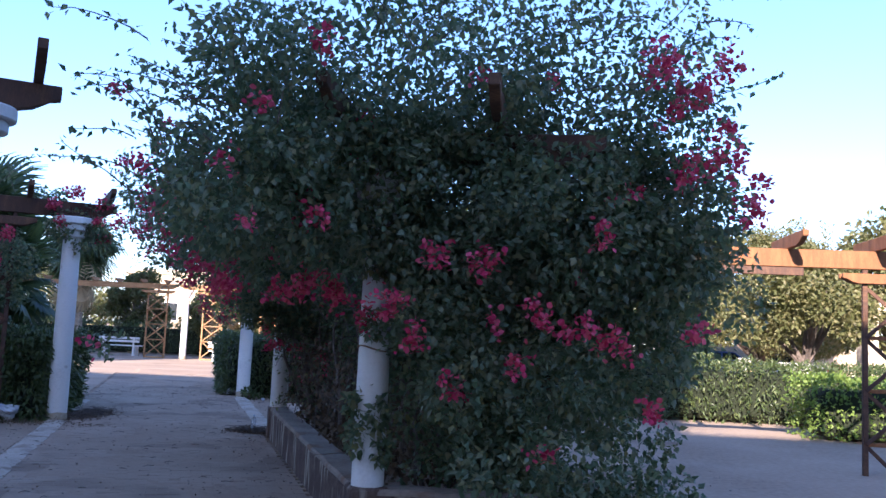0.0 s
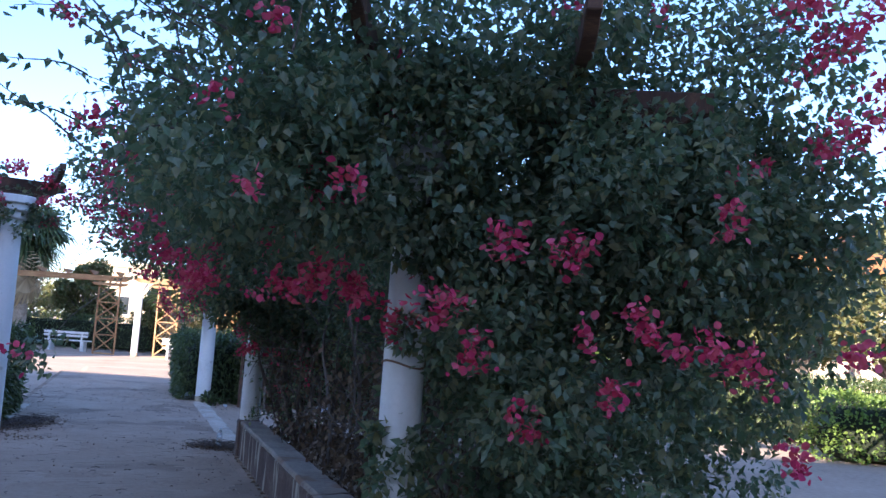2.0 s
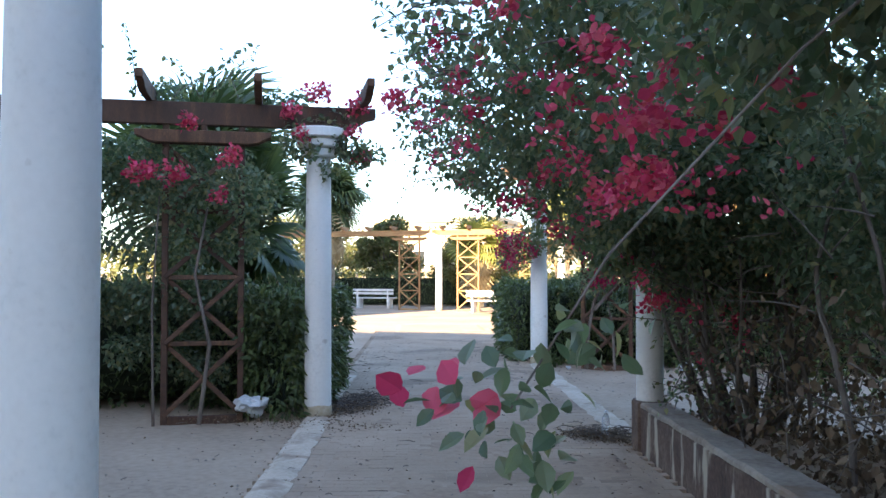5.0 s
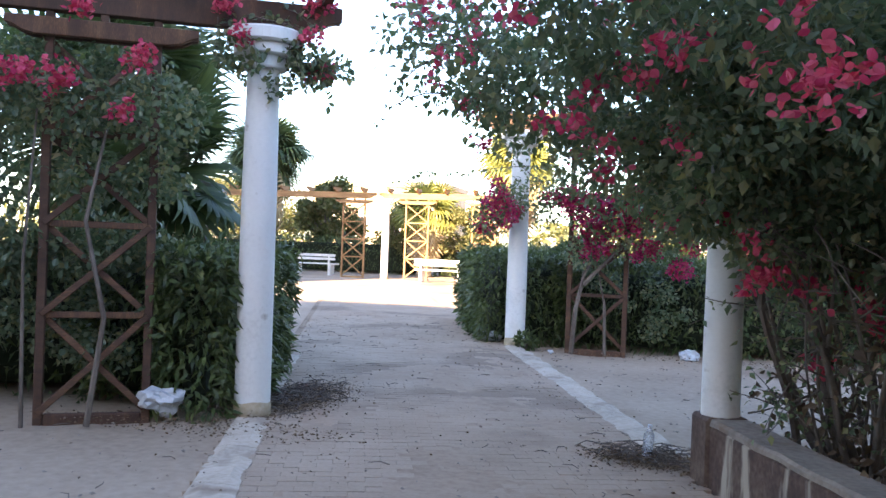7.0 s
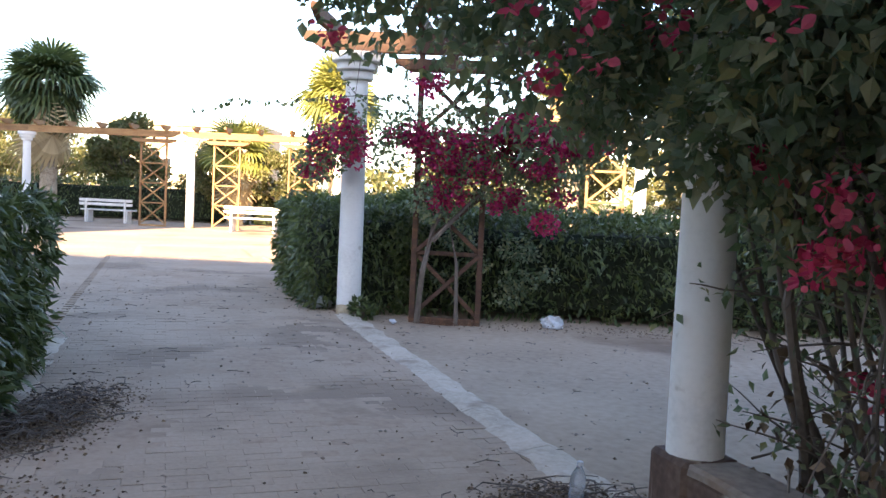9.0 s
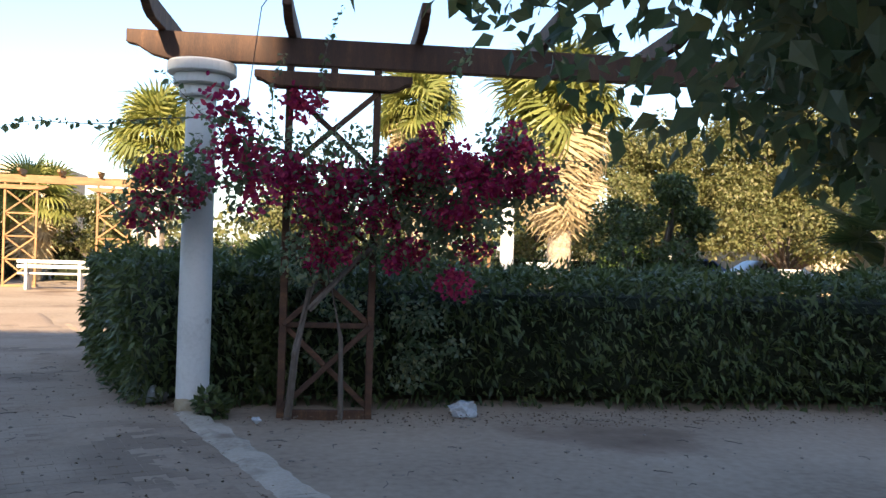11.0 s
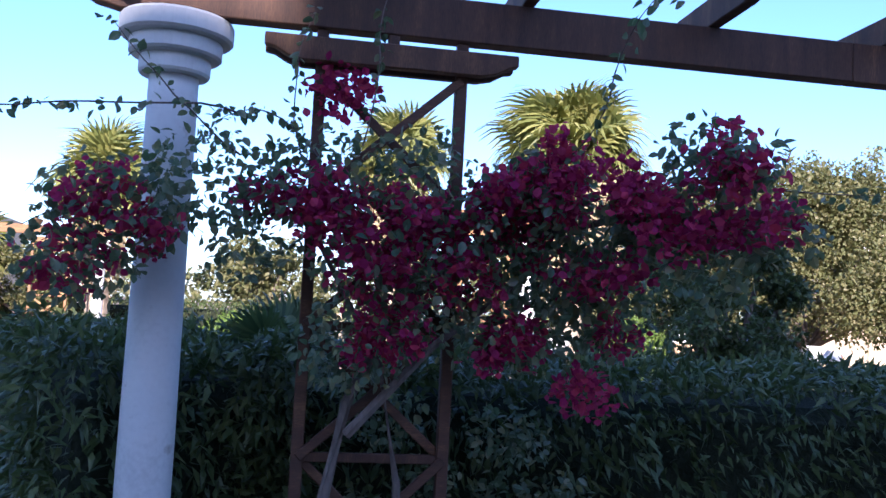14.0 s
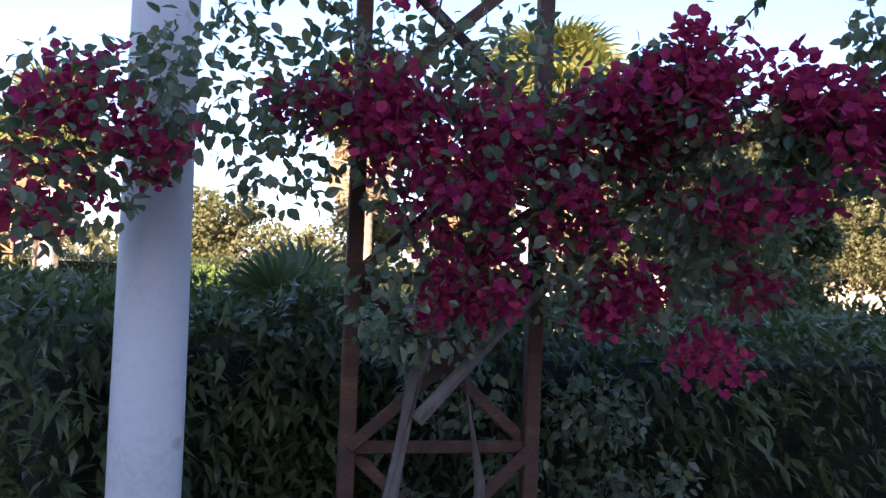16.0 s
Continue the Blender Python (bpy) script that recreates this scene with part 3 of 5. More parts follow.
def bush_canopy():
    """The great bougainvillea over the planter between two columns, hanging over the path."""
    ob = thing("bougainvillea", (ROW_E.x + 0.4, ROW_E.y + 3, 0.2), "large dark green bougainvillea with red-pink blossom over the planter", "bush")
    org = np.array(ob.matrix_basis.translation)
    side = np.array((ALONG.y, -ALONG.x, 0))
    along = np.array(ALONG)
    e = np.array(ROW_E)
    places, outs = [], []

    def clump(s, q, z, r, n):
        p, d = ball(n, e + along * s + side * q + (0, 0, z), (r, r, r * 0.85), 0.5)
        keep = rng.random(n) < np.where(noise_at(p) > -0.18, 1.0, 0.25) * np.clip(1.0 - 0.75 * (p[:, 2] - 2.75), 0.3, 1.0)
        places.append(p[keep]), outs.append(d[keep])

    def noise_at(p):
        return np.array([noise.noise(v) for v in (p * 2.2).tolist()])

    for _ in range(170):
        s = rng.uniform(-0.6, 7.2)
        q = rng.uniform(-1.2 - 0.5 * min(1.0, max(0.0, (s - 1.5) / 2)), 2.4)
        arch = 1.0 - abs(s - 3.0) / 11
        low = 1.9 + 0.42 * max(0.0, -q - 0.5) - 0.35 * max(0.0, q)
        top = 4.1 * arch + 0.3 - 0.5 * max(0.0, -q - 0.3) ** 1.2 - 0.15 * max(0.0, q - 0.8)
        z = rng.uniform(low + 0.25, max(low + 0.4, top - 0.2))
        clump(s, q, z, rng.uniform(0.36, 0.56), 720)
    for _ in range(60):
        s, q = rng.uniform(-0.9, 0.5), rng.uniform(0.2, 2.35)
        clump(s, q, rng.uniform(0.25, 2.6), rng.uniform(0.32, 0.48), 700)
    for _ in range(76):
        s, q = rng.uniform(-0.8, 0.6), rng.uniform(-1.2, 2.35)
        clump(s, q, rng.uniform(2.1, 4.1 - 0.5 * max(0.0, -q - 0.2)), rng.uniform(0.36, 0.52), 700)
    for _ in range(54):
        s, q = rng.uniform(4.6, 6.9), rng.uniform(-0.75, 2.3)
        clump(s, q, rng.uniform(1.85, 3.0), rng.uniform(0.34, 0.46), 700)
    for _ in range(20):
        s, q = rng.uniform(5.1, 6.0), rng.uniform(-0.5, 0.35)
        clump(s, q, rng.uniform(1.62, 2.4), rng.uniform(0.24, 0.34), 420)
    for _ in range(26):
        s, q = rng.uniform(5.2, 6.3), rng.uniform(0.05, 1.5)
        clump(s, q, rng.uniform(1.2, 1.8), rng.uniform(0.16, 0.28), 210)
    for _ in range(30):
        s, q = rng.uniform(3.6, 6.4), rng.uniform(0.4, 2.4)
        clump(s, q, rng.uniform(1.35, 2.4), rng.uniform(0.3, 0.42), 600)
    for _ in range(44):
        s, q = rng.uniform(0.6, 5.6), rng.uniform(1.3, 2.4)
        clump(s, q, rng.uniform(0.45, 1.9), rng.uniform(0.3, 0.42), 420)
    for _ in range(16):
        clump(rng.uniform(-0.5, -0.2), rng.uniform(-0.35, 0.35), rng.uniform(1.95, 2.45), rng.uniform(0.14, 0.22), 150)
    for _ in range(34):
        clump(rng.uniform(-0.55, -0.25), rng.uniform(-0.5, 1.7), rng.uniform(2.5, 3.05), rng.uniform(0.18, 0.3), 260)
    for ang, z, r in ((-120, 0.8, 0.1), (-60, 0.95, 0.09), (-150, 1.0, 0.07), (-90, 1.58, 0.08), (-40, 0.7, 0.08), (-100, 2.3, 0.14), (-70, 2.1, 0.12)):
        a = radians(ang)
        p, d = ball(int(1500 * r), (ROW_E.x + 0.14 * math.cos(a), ROW_E.y + 0.14 * math.sin(a), z), (r, r, r * 1.4), 0.2)
        places.append(p), outs.append(d)
    twigs = bmesh.new()
    starts, ways, lengths, drops = [], [], [], []
    for _ in range(210):
        s, q = rng.uniform(-0.9, 7.0) if rng.random() < 0.6 else rng.uniform(-0.9, 0.6), rng.uniform(-1.8, 2.4)
        starts.append(e + along * s + side * q + (0, 0, 3.7 - 0.5 * max(0.0, -q) + rng.uniform(-0.5, 0.5)))
        ways.append(side * (q * 0.5 + rng.normal() * 0.5) + along * (-0.4 + rng.normal() * 0.5) + (0, 0, rng.uniform(0.1, 1.2)))
        lengths.append(rng.uniform(0.35, 0.9)), drops.append(rng.uniform(0.3, 1.4))
    for _ in range(40):
        s = rng.uniform(-0.5, 7.2)
        starts.append(e + along * s + side * (-1.3 - 0.4 * (s > 2.5)) + (0, 0, rng.uniform(2.5, 3.1)))
        ways.append(-side + along * rng.normal() * 0.5 + (0, 0, rng.uniform(-0.2, 0.5)))
        lengths.append(rng.uniform(0.25, 0.6)), drops.append(rng.uniform(0.5, 2.0))
    shoots = vine_shoots(starts, ways, lengths, drops, twigs)
    fan_leaves = []
    for k in range(57):
        s, q = rng.uniform(0.3, 6.0), rng.uniform(0.15, 1.6)
        p0 = e + along * s + side * q + (0, 0, 0.2)
        if k > 26:
            a = rng.uniform(0, 2 * math.pi)
            d0 = np.array((math.cos(a), math.sin(a), 0))
            p0 = np.array((-1.88, 13.55, 0.2)) + d0 * 0.06
            reach, tall, bend, turn = rng.uniform(0.25, 0.95), rng.uniform(1.2, 1.75), rng.uniform(0.45, 0.9), rng.normal() * 0.22
            cross = np.array((-d0[1], d0[0], 0))
            line = [p0 + d0 * reach * t ** bend + cross * (turn * t * t + 0.03 * math.sin(7 * t + k) * t) + (0, 0, tall * t ** (1.9 - bend)) for t in np.linspace(0, 1, 14)]
            thick = rng.uniform(0.011, 0.03) if k > 33 else rng.uniform(0.026, 0.038)
            part("trunk", tube(bmesh.new(), [p - org for p in line], list(thick * np.linspace(1.0, 0.22, 14) ** 1.1), 8), M_BARK, ob, smooth=True)
            for _ in range(6):
                j = int(rng.integers(3, 13))
                side_shoot = sprig(line[j], d0 * rng.uniform(0.2, 1.0) + rng.normal(size=3) * 0.55 + (0, 0, 0.25), rng.uniform(0.25, 0.6), 0.5, 0.06)
                tube(twigs, side_shoot, list(np.linspace(0.007, 0.002, len(side_shoot))), 5)
                pick = side_shoot[2:]
                fan_leaves.append(np.repeat(pick, 2, axis=0) + rng.normal(size=(2 * len(pick), 3)) * 0.03)
            continue
        lean = np.clip(rng.normal(size=3) * 0.13, -0.2, 0.2) - along * 0.08 * (s > 4.8)
        sway = rng.normal(size=3) * (0.14, 0.14, 0)
        line = [p0 + lean * t * 2.0 + sway * math.sin(t * 5 + k) * t + rng.normal(size=3) * 0.02 * t + (0, 0, 2.1 * t) for t in np.linspace(0, 1, 10)]
        part("trunk", tube(bmesh.new(), [p - org for p in line], list(np.linspace(0.024, 0.008, 10) * rng.uniform(0.5, 1.25)), 6), M_BARK, ob)
    for _ in range(420):
        s, q = rng.uniform(0.2, 5.9), rng.uniform(0.0, 1.8)
        p0 = e + along * s + side * q + (0, 0, rng.uniform(0.5, 1.8))
        d = rng.normal(size=3) * (1, 1, 0.6)
        line = sprig(p0, d, rng.uniform(0.25, 0.6), 0.5, 0.08)
        tube(twigs, line, list(np.linspace(0.006, 0.002, len(line))), 4)
    a, o = np.concatenate(places), np.concatenate(outs)
    leaves("lower_leaves", np.concatenate(fan_leaves) - org, 0.05, M_VINE, ob, droop=0.5)
    leaves("leaves", a - org, 0.064, M_VINE, ob, droop=0.5, out=o * 0.6)
    leaves("shoot_leaves", shoots - org, 0.058, M_VINE, ob, droop=0.3)
    bmesh.ops.translate(twigs, vec=-Vector(org), verts=twigs.verts)
    part("twig_mass", twigs, M_BARK, ob)["kind"] = "stuff"
    spots = []
    for k in range(26):
        s = rng.uniform(0.5, 3.2) if k < 14 else rng.uniform(3.0, 6.2)
        spots.append((*(e + along * s + side * (-0.55 - 0.25 * rng.random() - 0.3 * (s > 1)) + (0, 0, rng.uniform(1.75, 2.2) + 0.12 * (s > 1)))[:3], rng.uniform(0.06, 0.11) if k < 14 else rng.uniform(0.05, 0.09)))
    front = ((-1.28, 1.8, 0.14), (-1.05, 1.84, 0.16), (-0.88, 1.75, 0.13), (-0.7, 1.62, 0.11), (-0.5, 1.72, 0.13), (-0.3, 1.5, 0.11), (-0.2, 2.03, 0.11), (0.1, 1.98, 0.11), (-1.15, 2.25, 0.11), (-0.72, 2.72, 0.13), (-0.74, 2.98, 0.08),
             (0.5, 1.68, 0.12), (0.72, 1.57, 0.12), (0.95, 1.5, 0.12), (0.38, 1.34, 0.1), (-0.05, 1.2, 0.1), (1.2, 1.12, 0.1), (0.86, 2.2, 0.09), (0.5, 0.8, 0.08), (1.45, 1.6, 0.1), (-1.2, 2.45, 0.08), (0.2, 1.6, 0.07))
    for x, z, r in front:
        spots.append((x, 7.22 + 0.1 * rng.random() + 0.6 * (x < -0.65), z, r))
    for x, z, r in ((1.1, 3.38, 0.17), (1.35, 3.28, 0.17), (1.5, 3.4, 0.12), (1.35, 2.7, 0.14), (1.55, 2.72, 0.12), (1.68, 2.42, 0.12), (1.55, 2.95, 0.1), (1.2, 3.1, 0.1), (1.75, 2.6, 0.1)):
        spots.append((x + 0.15, 7.45 + 0.2 * rng.random(), z, r))
    for _ in range(30):
        s = rng.uniform(0, 7.5)
        spots.append((*(e + along * s + side * rng.uniform(-2.1, -1.5) + (0, 0, rng.uniform(2.3, 3.3)))[:3], rng.uniform(0.05, 0.1)))
    for _ in range(95):
        s = rng.uniform(-0.6, 7.0)
        q = rng.uniform(-1.75, -0.2) if s > 1.0 else rng.uniform(-1.3, 2.0)
        p = e + along * (s if s > 1.0 else -0.95) + side * q
        spots.append((p[0], p[1], rng.uniform(1.75 + 0.3 * max(0.0, -q - 0.5), 3.6 - 0.3 * max(0.0, -q)), rng.uniform(0.03, 0.075)))
    for _ in range(16):
        p = e + along * rng.uniform(5.0, 5.6) + side * rng.uniform(-0.3, 1.5)
        spots.append((p[0], p[1], rng.uniform(1.2, 2.0), rng.uniform(0.04, 0.09)))
    leaves("blossom", flower_clusters(spots, 135) - org, 0.04, M_BRACT, ob, shape=BRACT_HI, droop=0.1, label="red-pink papery blossom")
    dry = [e + along * rng.uniform(0.2, 6.0) + side * rng.uniform(0.1, 1.6) + (0, 0, 0.26 + 1.2 * rng.random() ** 3) for _ in range(6500)]
    leaves("withered_leaves", np.array(dry) - org, 0.07, M_DRY, ob, droop=1.0)


bush_canopy()


def vine(name, at, label, clumps, spots, shoots=(), mat=None, leaf=0.055, per_leaf=680, stems=(), heads=190, bract=0.045):
    """A climbing bougainvillea: leafy clumps, blossom heads and long shoots at given places."""
    ob = thing(name, at, label, "climber")
    org = np.array(at)
    ps, os_ = [], []
    for x, y, z, r in clumps:
        n = int(per_leaf * (r / 0.35) ** 2)
        p, d = ball(n, (x, y, z), (r * 1.15, r, r * 0.85), 0.3)
        ps.append(p), os_.append(d)
    twigs = bmesh.new()
    for s, w, l, dr in shoots:
        ps.append(vine_shoots([s], [w], [l], [dr], twigs, step=0.035))
        os_.append(np.zeros_like(ps[-1]))
    for line, r in stems:
        part("stem", tube(bmesh.new(), [np.array(p) - org for p in line], list(np.linspace(r, r * 0.45, len(line))), 6), M_BARK, ob)
    leaves("leaves", np.concatenate(ps) - org, leaf, M_VINE, ob, shape=LEAF_HI, droop=0.5, out=np.concatenate(os_) * 0.4)
    if spots:
        leaves("blossom", flower_clusters(spots, heads) - org, bract, mat or M_BRACT2, ob, shape=BRACT_HI, droop=0.1, label="magenta papery blossom")
    if len(twigs.verts):
        bmesh.ops.translate(twigs, vec=-Vector(org), verts=twigs.verts)
        part("twig_mass", twigs, M_BARK, ob)["kind"] = "stuff"
    else:
        twigs.free()
    return ob


def climber_c():
    y = 20.0
    clumps = [(-5.15, y, 2.0, 0.33), (-5.3, y, 1.75, 0.26), (-4.75, y + 0.1, 2.15, 0.35), (-4.55, y, 1.85, 0.2), (-4.2, y, 2.2, 0.33), (-3.9, y - 0.05, 1.9, 0.36), (-3.6, y, 1.6, 0.33),
              (-3.3, y, 2.05, 0.36), (-2.95, y, 1.85, 0.36), (-2.7, y, 1.6, 0.3), (-2.6, y - 0.5, 2.05, 0.24), (-2.4, y - 0.8, 2.0, 0.2), (-2.25, y - 1.0, 2.0, 0.17), (-4.0, y, 1.4, 0.3), (-3.7, y, 2.35, 0.25), (-3.55, y, 1.9, 0.34), (-3.1, y, 1.55, 0.34), (-2.6, y, 1.85, 0.3), (-3.05, y + 0.1, 2.25, 0.24)]
    clumps += [(rng.uniform(-4.3, -2.5), y + rng.uniform(0.3, 0.5), rng.uniform(0.3, 1.25), rng.uniform(0.12, 0.22)) for _ in range(10)]
    spots = [(-5.35, y - 0.12, 1.75, 0.2), (-5.2, y - 0.2, 2.05, 0.2), (-5.0, y - 0.25, 1.9, 0.15), (-4.1, y - 0.3, 2.1, 0.2), (-3.95, y - 0.32, 1.8, 0.24), (-3.75, y - 0.3, 2.05, 0.2), (-3.8, y - 0.3, 1.5, 0.2),
             (-3.45, y - 0.3, 1.75, 0.22), (-3.3, y - 0.25, 2.2, 0.16), (-3.0, y - 0.28, 2.1, 0.2), (-2.8, y - 0.3, 1.8, 0.2), (-2.6, y - 0.25, 1.5, 0.14), (-2.6, y - 0.7, 2.1, 0.15), (-2.4, y - 0.95, 2.05, 0.14),
             (-2.25, y - 1.15, 2.05, 0.12), (-2.75, y - 0.2, 1.2, 0.16), (-4.45, y - 0.2, 2.1, 0.14), (-4.1, y, 2.75, 0.2), (-3.2, y - 0.25, 1.45, 0.18)]
    for _ in range(20):
        u, z = rng.random(), rng.uniform(1.75, 2.4)
        x, v = -3.2 + 0.8 * u, y - 0.1 - 0.9 * u
        clumps.append((x, v + rng.uniform(-0.1, 0.2), z, rng.uniform(0.12, 0.2)))
        spots.append((x + rng.normal() * 0.08, v - rng.uniform(0.25, 0.4), z + rng.normal() * 0.08, rng.uniform(0.08, 0.14)))
    for _ in range(12):
        spots.append((rng.uniform(-4.3, -3.1), y - rng.uniform(0.25, 0.4), rng.uniform(1.3, 2.4), rng.uniform(0.1, 0.18)))
    spots = [(x, v + 0.2, z, r) for x, v, z, r in spots]
    shoots = [((-4.6, y, 2.5), (-1, 0, 0.14), 2.2, 0.06), ((-4.2, y, 2.3), (-0.5, 0.1, 0.6), 0.9, 1.2), ((-3.2, y, 2.35), (0.7, -0.7, 0.08), 1.6, 0.12), ((-4.3, y, 2.3), (-0.2, -0.1, 1), 0.9, 0.4),
              ((-2.5, y - 0.6, 2.2), (0.8, -0.5, 0.15), 1.0, 0.3), ((-4.0, y, 2.4), (0.1, 0, 1), 1.2, 0.1), ((-4.6, y, 2.3), (-0.6, 0, 0.4), 0.9, 1.0), ((-5.2, y, 2.1), (-0.6, 0, -0.3), 0.5, 1.0)]
    stems = [([(-4.15, 20.15, 0), (-4.1, 20.0, 0.6), (-4.0, 20.05, 1.1), (-3.75, 20.1, 1.6), (-3.3, 20.0, 1.95), (-2.7, 19.6, 2.1), (-2.3, 19.1, 2.05)], 0.035), ([(-3.7, 20.1, 0), (-3.72, 20.05, 0.7), (-3.85, 20.0, 1.3), (-4.3, 20.05, 2.1)], 0.025),
             ([(-4.0, 20.0, 0.95), (-3.6, 19.95, 1.4), (-3.15, 19.95, 1.75)], 0.03)]
    vine("bougainvillea", (-3.8, 20.1, 0), "magenta bougainvillea climbing a timber lattice tower", clumps, spots, shoots, stems=stems, per_leaf=480)


def climber_b():
    def at(d, off, z):
        """d metres along the pergola from its column, off metres towards the path's start."""
        p = ROW_B + WEST * d + Vector((0.49, -0.87, 0)) * off
        return (p.x, p.y, z)

    clumps = [(*at(d + rng.uniform(-0.15, 0.15), rng.uniform(-0.5, 0.1), z), rng.uniform(0.27, 0.4)) for d in (0.95, 1.4, 1.9, 2.4, 3.0, 3.6, 4.3) for z in (1.35, 1.85, 2.35, 2.7)]
    clumps += [(*at(0.2, -0.2, 3.4), 0.12), (*at(-0.4, 0, 2.75), 0.14), (*at(0.45, -0.25, 3.4), 0.14), (*at(1.6, -0.4, 3.45), 0.2), (*at(-0.2, 0.1, 2.9), 0.15)]
    clumps += [(*at(-0.1, 0.18, 2.6), 0.13), (*at(0.2, 0.15, 2.85), 0.2), (*at(-0.32, 0.1, 2.85), 0.16), (*at(-0.55, 0.05, 2.8), 0.14)]
    clumps += [(*at(rng.uniform(0.3, 2.6), rng.uniform(-0.4, -0.1), rng.uniform(0.4, 1.3)), rng.uniform(0.15, 0.28)) for _ in range(22)]
    spots = [(*at(d, off, z), r) for d, off, z, r in ((-0.35, 0.2, 3.0, 0.09), (0.2, 0.3, 2.95, 0.08), (2.2, 0.45, 2.2, 0.1), (1.3, 0.45, 3.0, 0.1), (1.75, 0.45, 2.55, 0.15), (1.45, 0.45, 2.5, 0.12), (0.9, 0.4, 2.7, 0.12), (0.0, 0.2, 3.4, 0.14), (-0.4, 0.1, 3.3, 0.12), (-0.45, 0, 2.75, 0.12), (0.3, 0.2, 3.2, 0.1), (2.6, 0.4, 2.7, 0.13), (1.0, 0.4, 2.3, 0.09))]
    shoots = [(at(rng.uniform(0.2, 4.5), 0, 3.35), (rng.normal() * 0.4, rng.normal() * 0.4, 1), rng.uniform(0.5, 1.1), 0.3) for _ in range(18)]
    shoots += [(at(rng.uniform(-0.5, 0.4), 0, 3.2), (0.4 + 0.3 * rng.normal(), 0.2 * rng.normal(), -0.4 + rng.normal() * 0.3), rng.uniform(0.5, 0.8), 1.3) for _ in range(18)]
    stems = [([at(1.2, 0.2, 0), at(1.1, 0.22, 0.8), at(1.25, 0.2, 1.5), at(1.1, 0.1, 2.4)], 0.024), ([at(1.64, 0.2, 0), at(1.66, 0.2, 1.2), at(1.6, 0.2, 2.3)], 0.016)]
    vine("bougainvillea", at(1.2, 0, 0), "bougainvillea smothering a timber pergola end", clumps, spots, shoots, mat=M_BRACT, stems=stems, leaf=0.06)


def hanging_sprays():
    x, y, z = -4.39, 15.65, 1.74
    vine("hanging_shoot", (-2.9, 14.3, 2.6), "long bougainvillea shoot ending in a magenta spray", [(x + 0.02, y, z, 0.07), (x + 0.04, y - 0.01, z + 0.09, 0.06), (x, y + 0.02, z + 0.2, 0.06)],
         [(x - 0.05, y, z + 0.04, 0.05), (x + 0.07, y, z + 0.02, 0.05), (x + 0.08, y, z - 0.06, 0.04), (x + 0.01, y + 0.02, z + 0.13, 0.055), (x - 0.03, y + 0.02, z + 0.22, 0.05)],
         stems=[([(-2.7, 14.2, 2.5), (-3.4, 14.7, 2.95), (-4.0, 15.3, 2.7), (-4.32, 15.6, 2.3), (-4.37, 15.65, 1.9), (-4.37, 15.66, 1.66)], 0.003)], per_leaf=800, leaf=0.036, heads=900, bract=0.027)
    x, y, z = -2.31, 7.3, 1.38
    vine("hanging_shoot", (-1.2, 8.3, 2.1), "thin bougainvillea shoot drooping over the path", [(x, y, z, 0.09), (x + 0.1, y + 0.06, z + 0.07, 0.06), (x + 0.03, y, z - 0.08, 0.05)],
         [(x - 0.09, y, z - 0.02, 0.035)], stems=[([(-1.7, 7.85, 2.1), (-1.95, 7.6, 1.85), (-2.2, 7.38, 1.55), (-2.31, 7.3, 1.36)], 0.003)], per_leaf=700, leaf=0.036, mat=M_BRACT)
    x, y, z = -1.95, 13.2, 1.15
    vine("hanging_shoot", (-1.9, 13.4, 1.9), "drooping shoot with pink blossom below the canopy", [(x, y, z + 0.4, 0.1)],
         [(x, y, z, 0.08), (x + 0.06, y, z - 0.12, 0.05), (x - 0.25, y + 0.1, z - 0.3, 0.06)], stems=[([(-1.9, 13.4, 2.1), (-1.95, 13.3, 1.6), (-1.95, 13.2, 1.1)], 0.005), ([(-1.95, 13.3, 1.6), (-2.1, 13.28, 1.2), (-2.2, 13.3, 0.85)], 0.004)], mat=M_BRACT)


climber_c()
climber_b()
hanging_sprays()


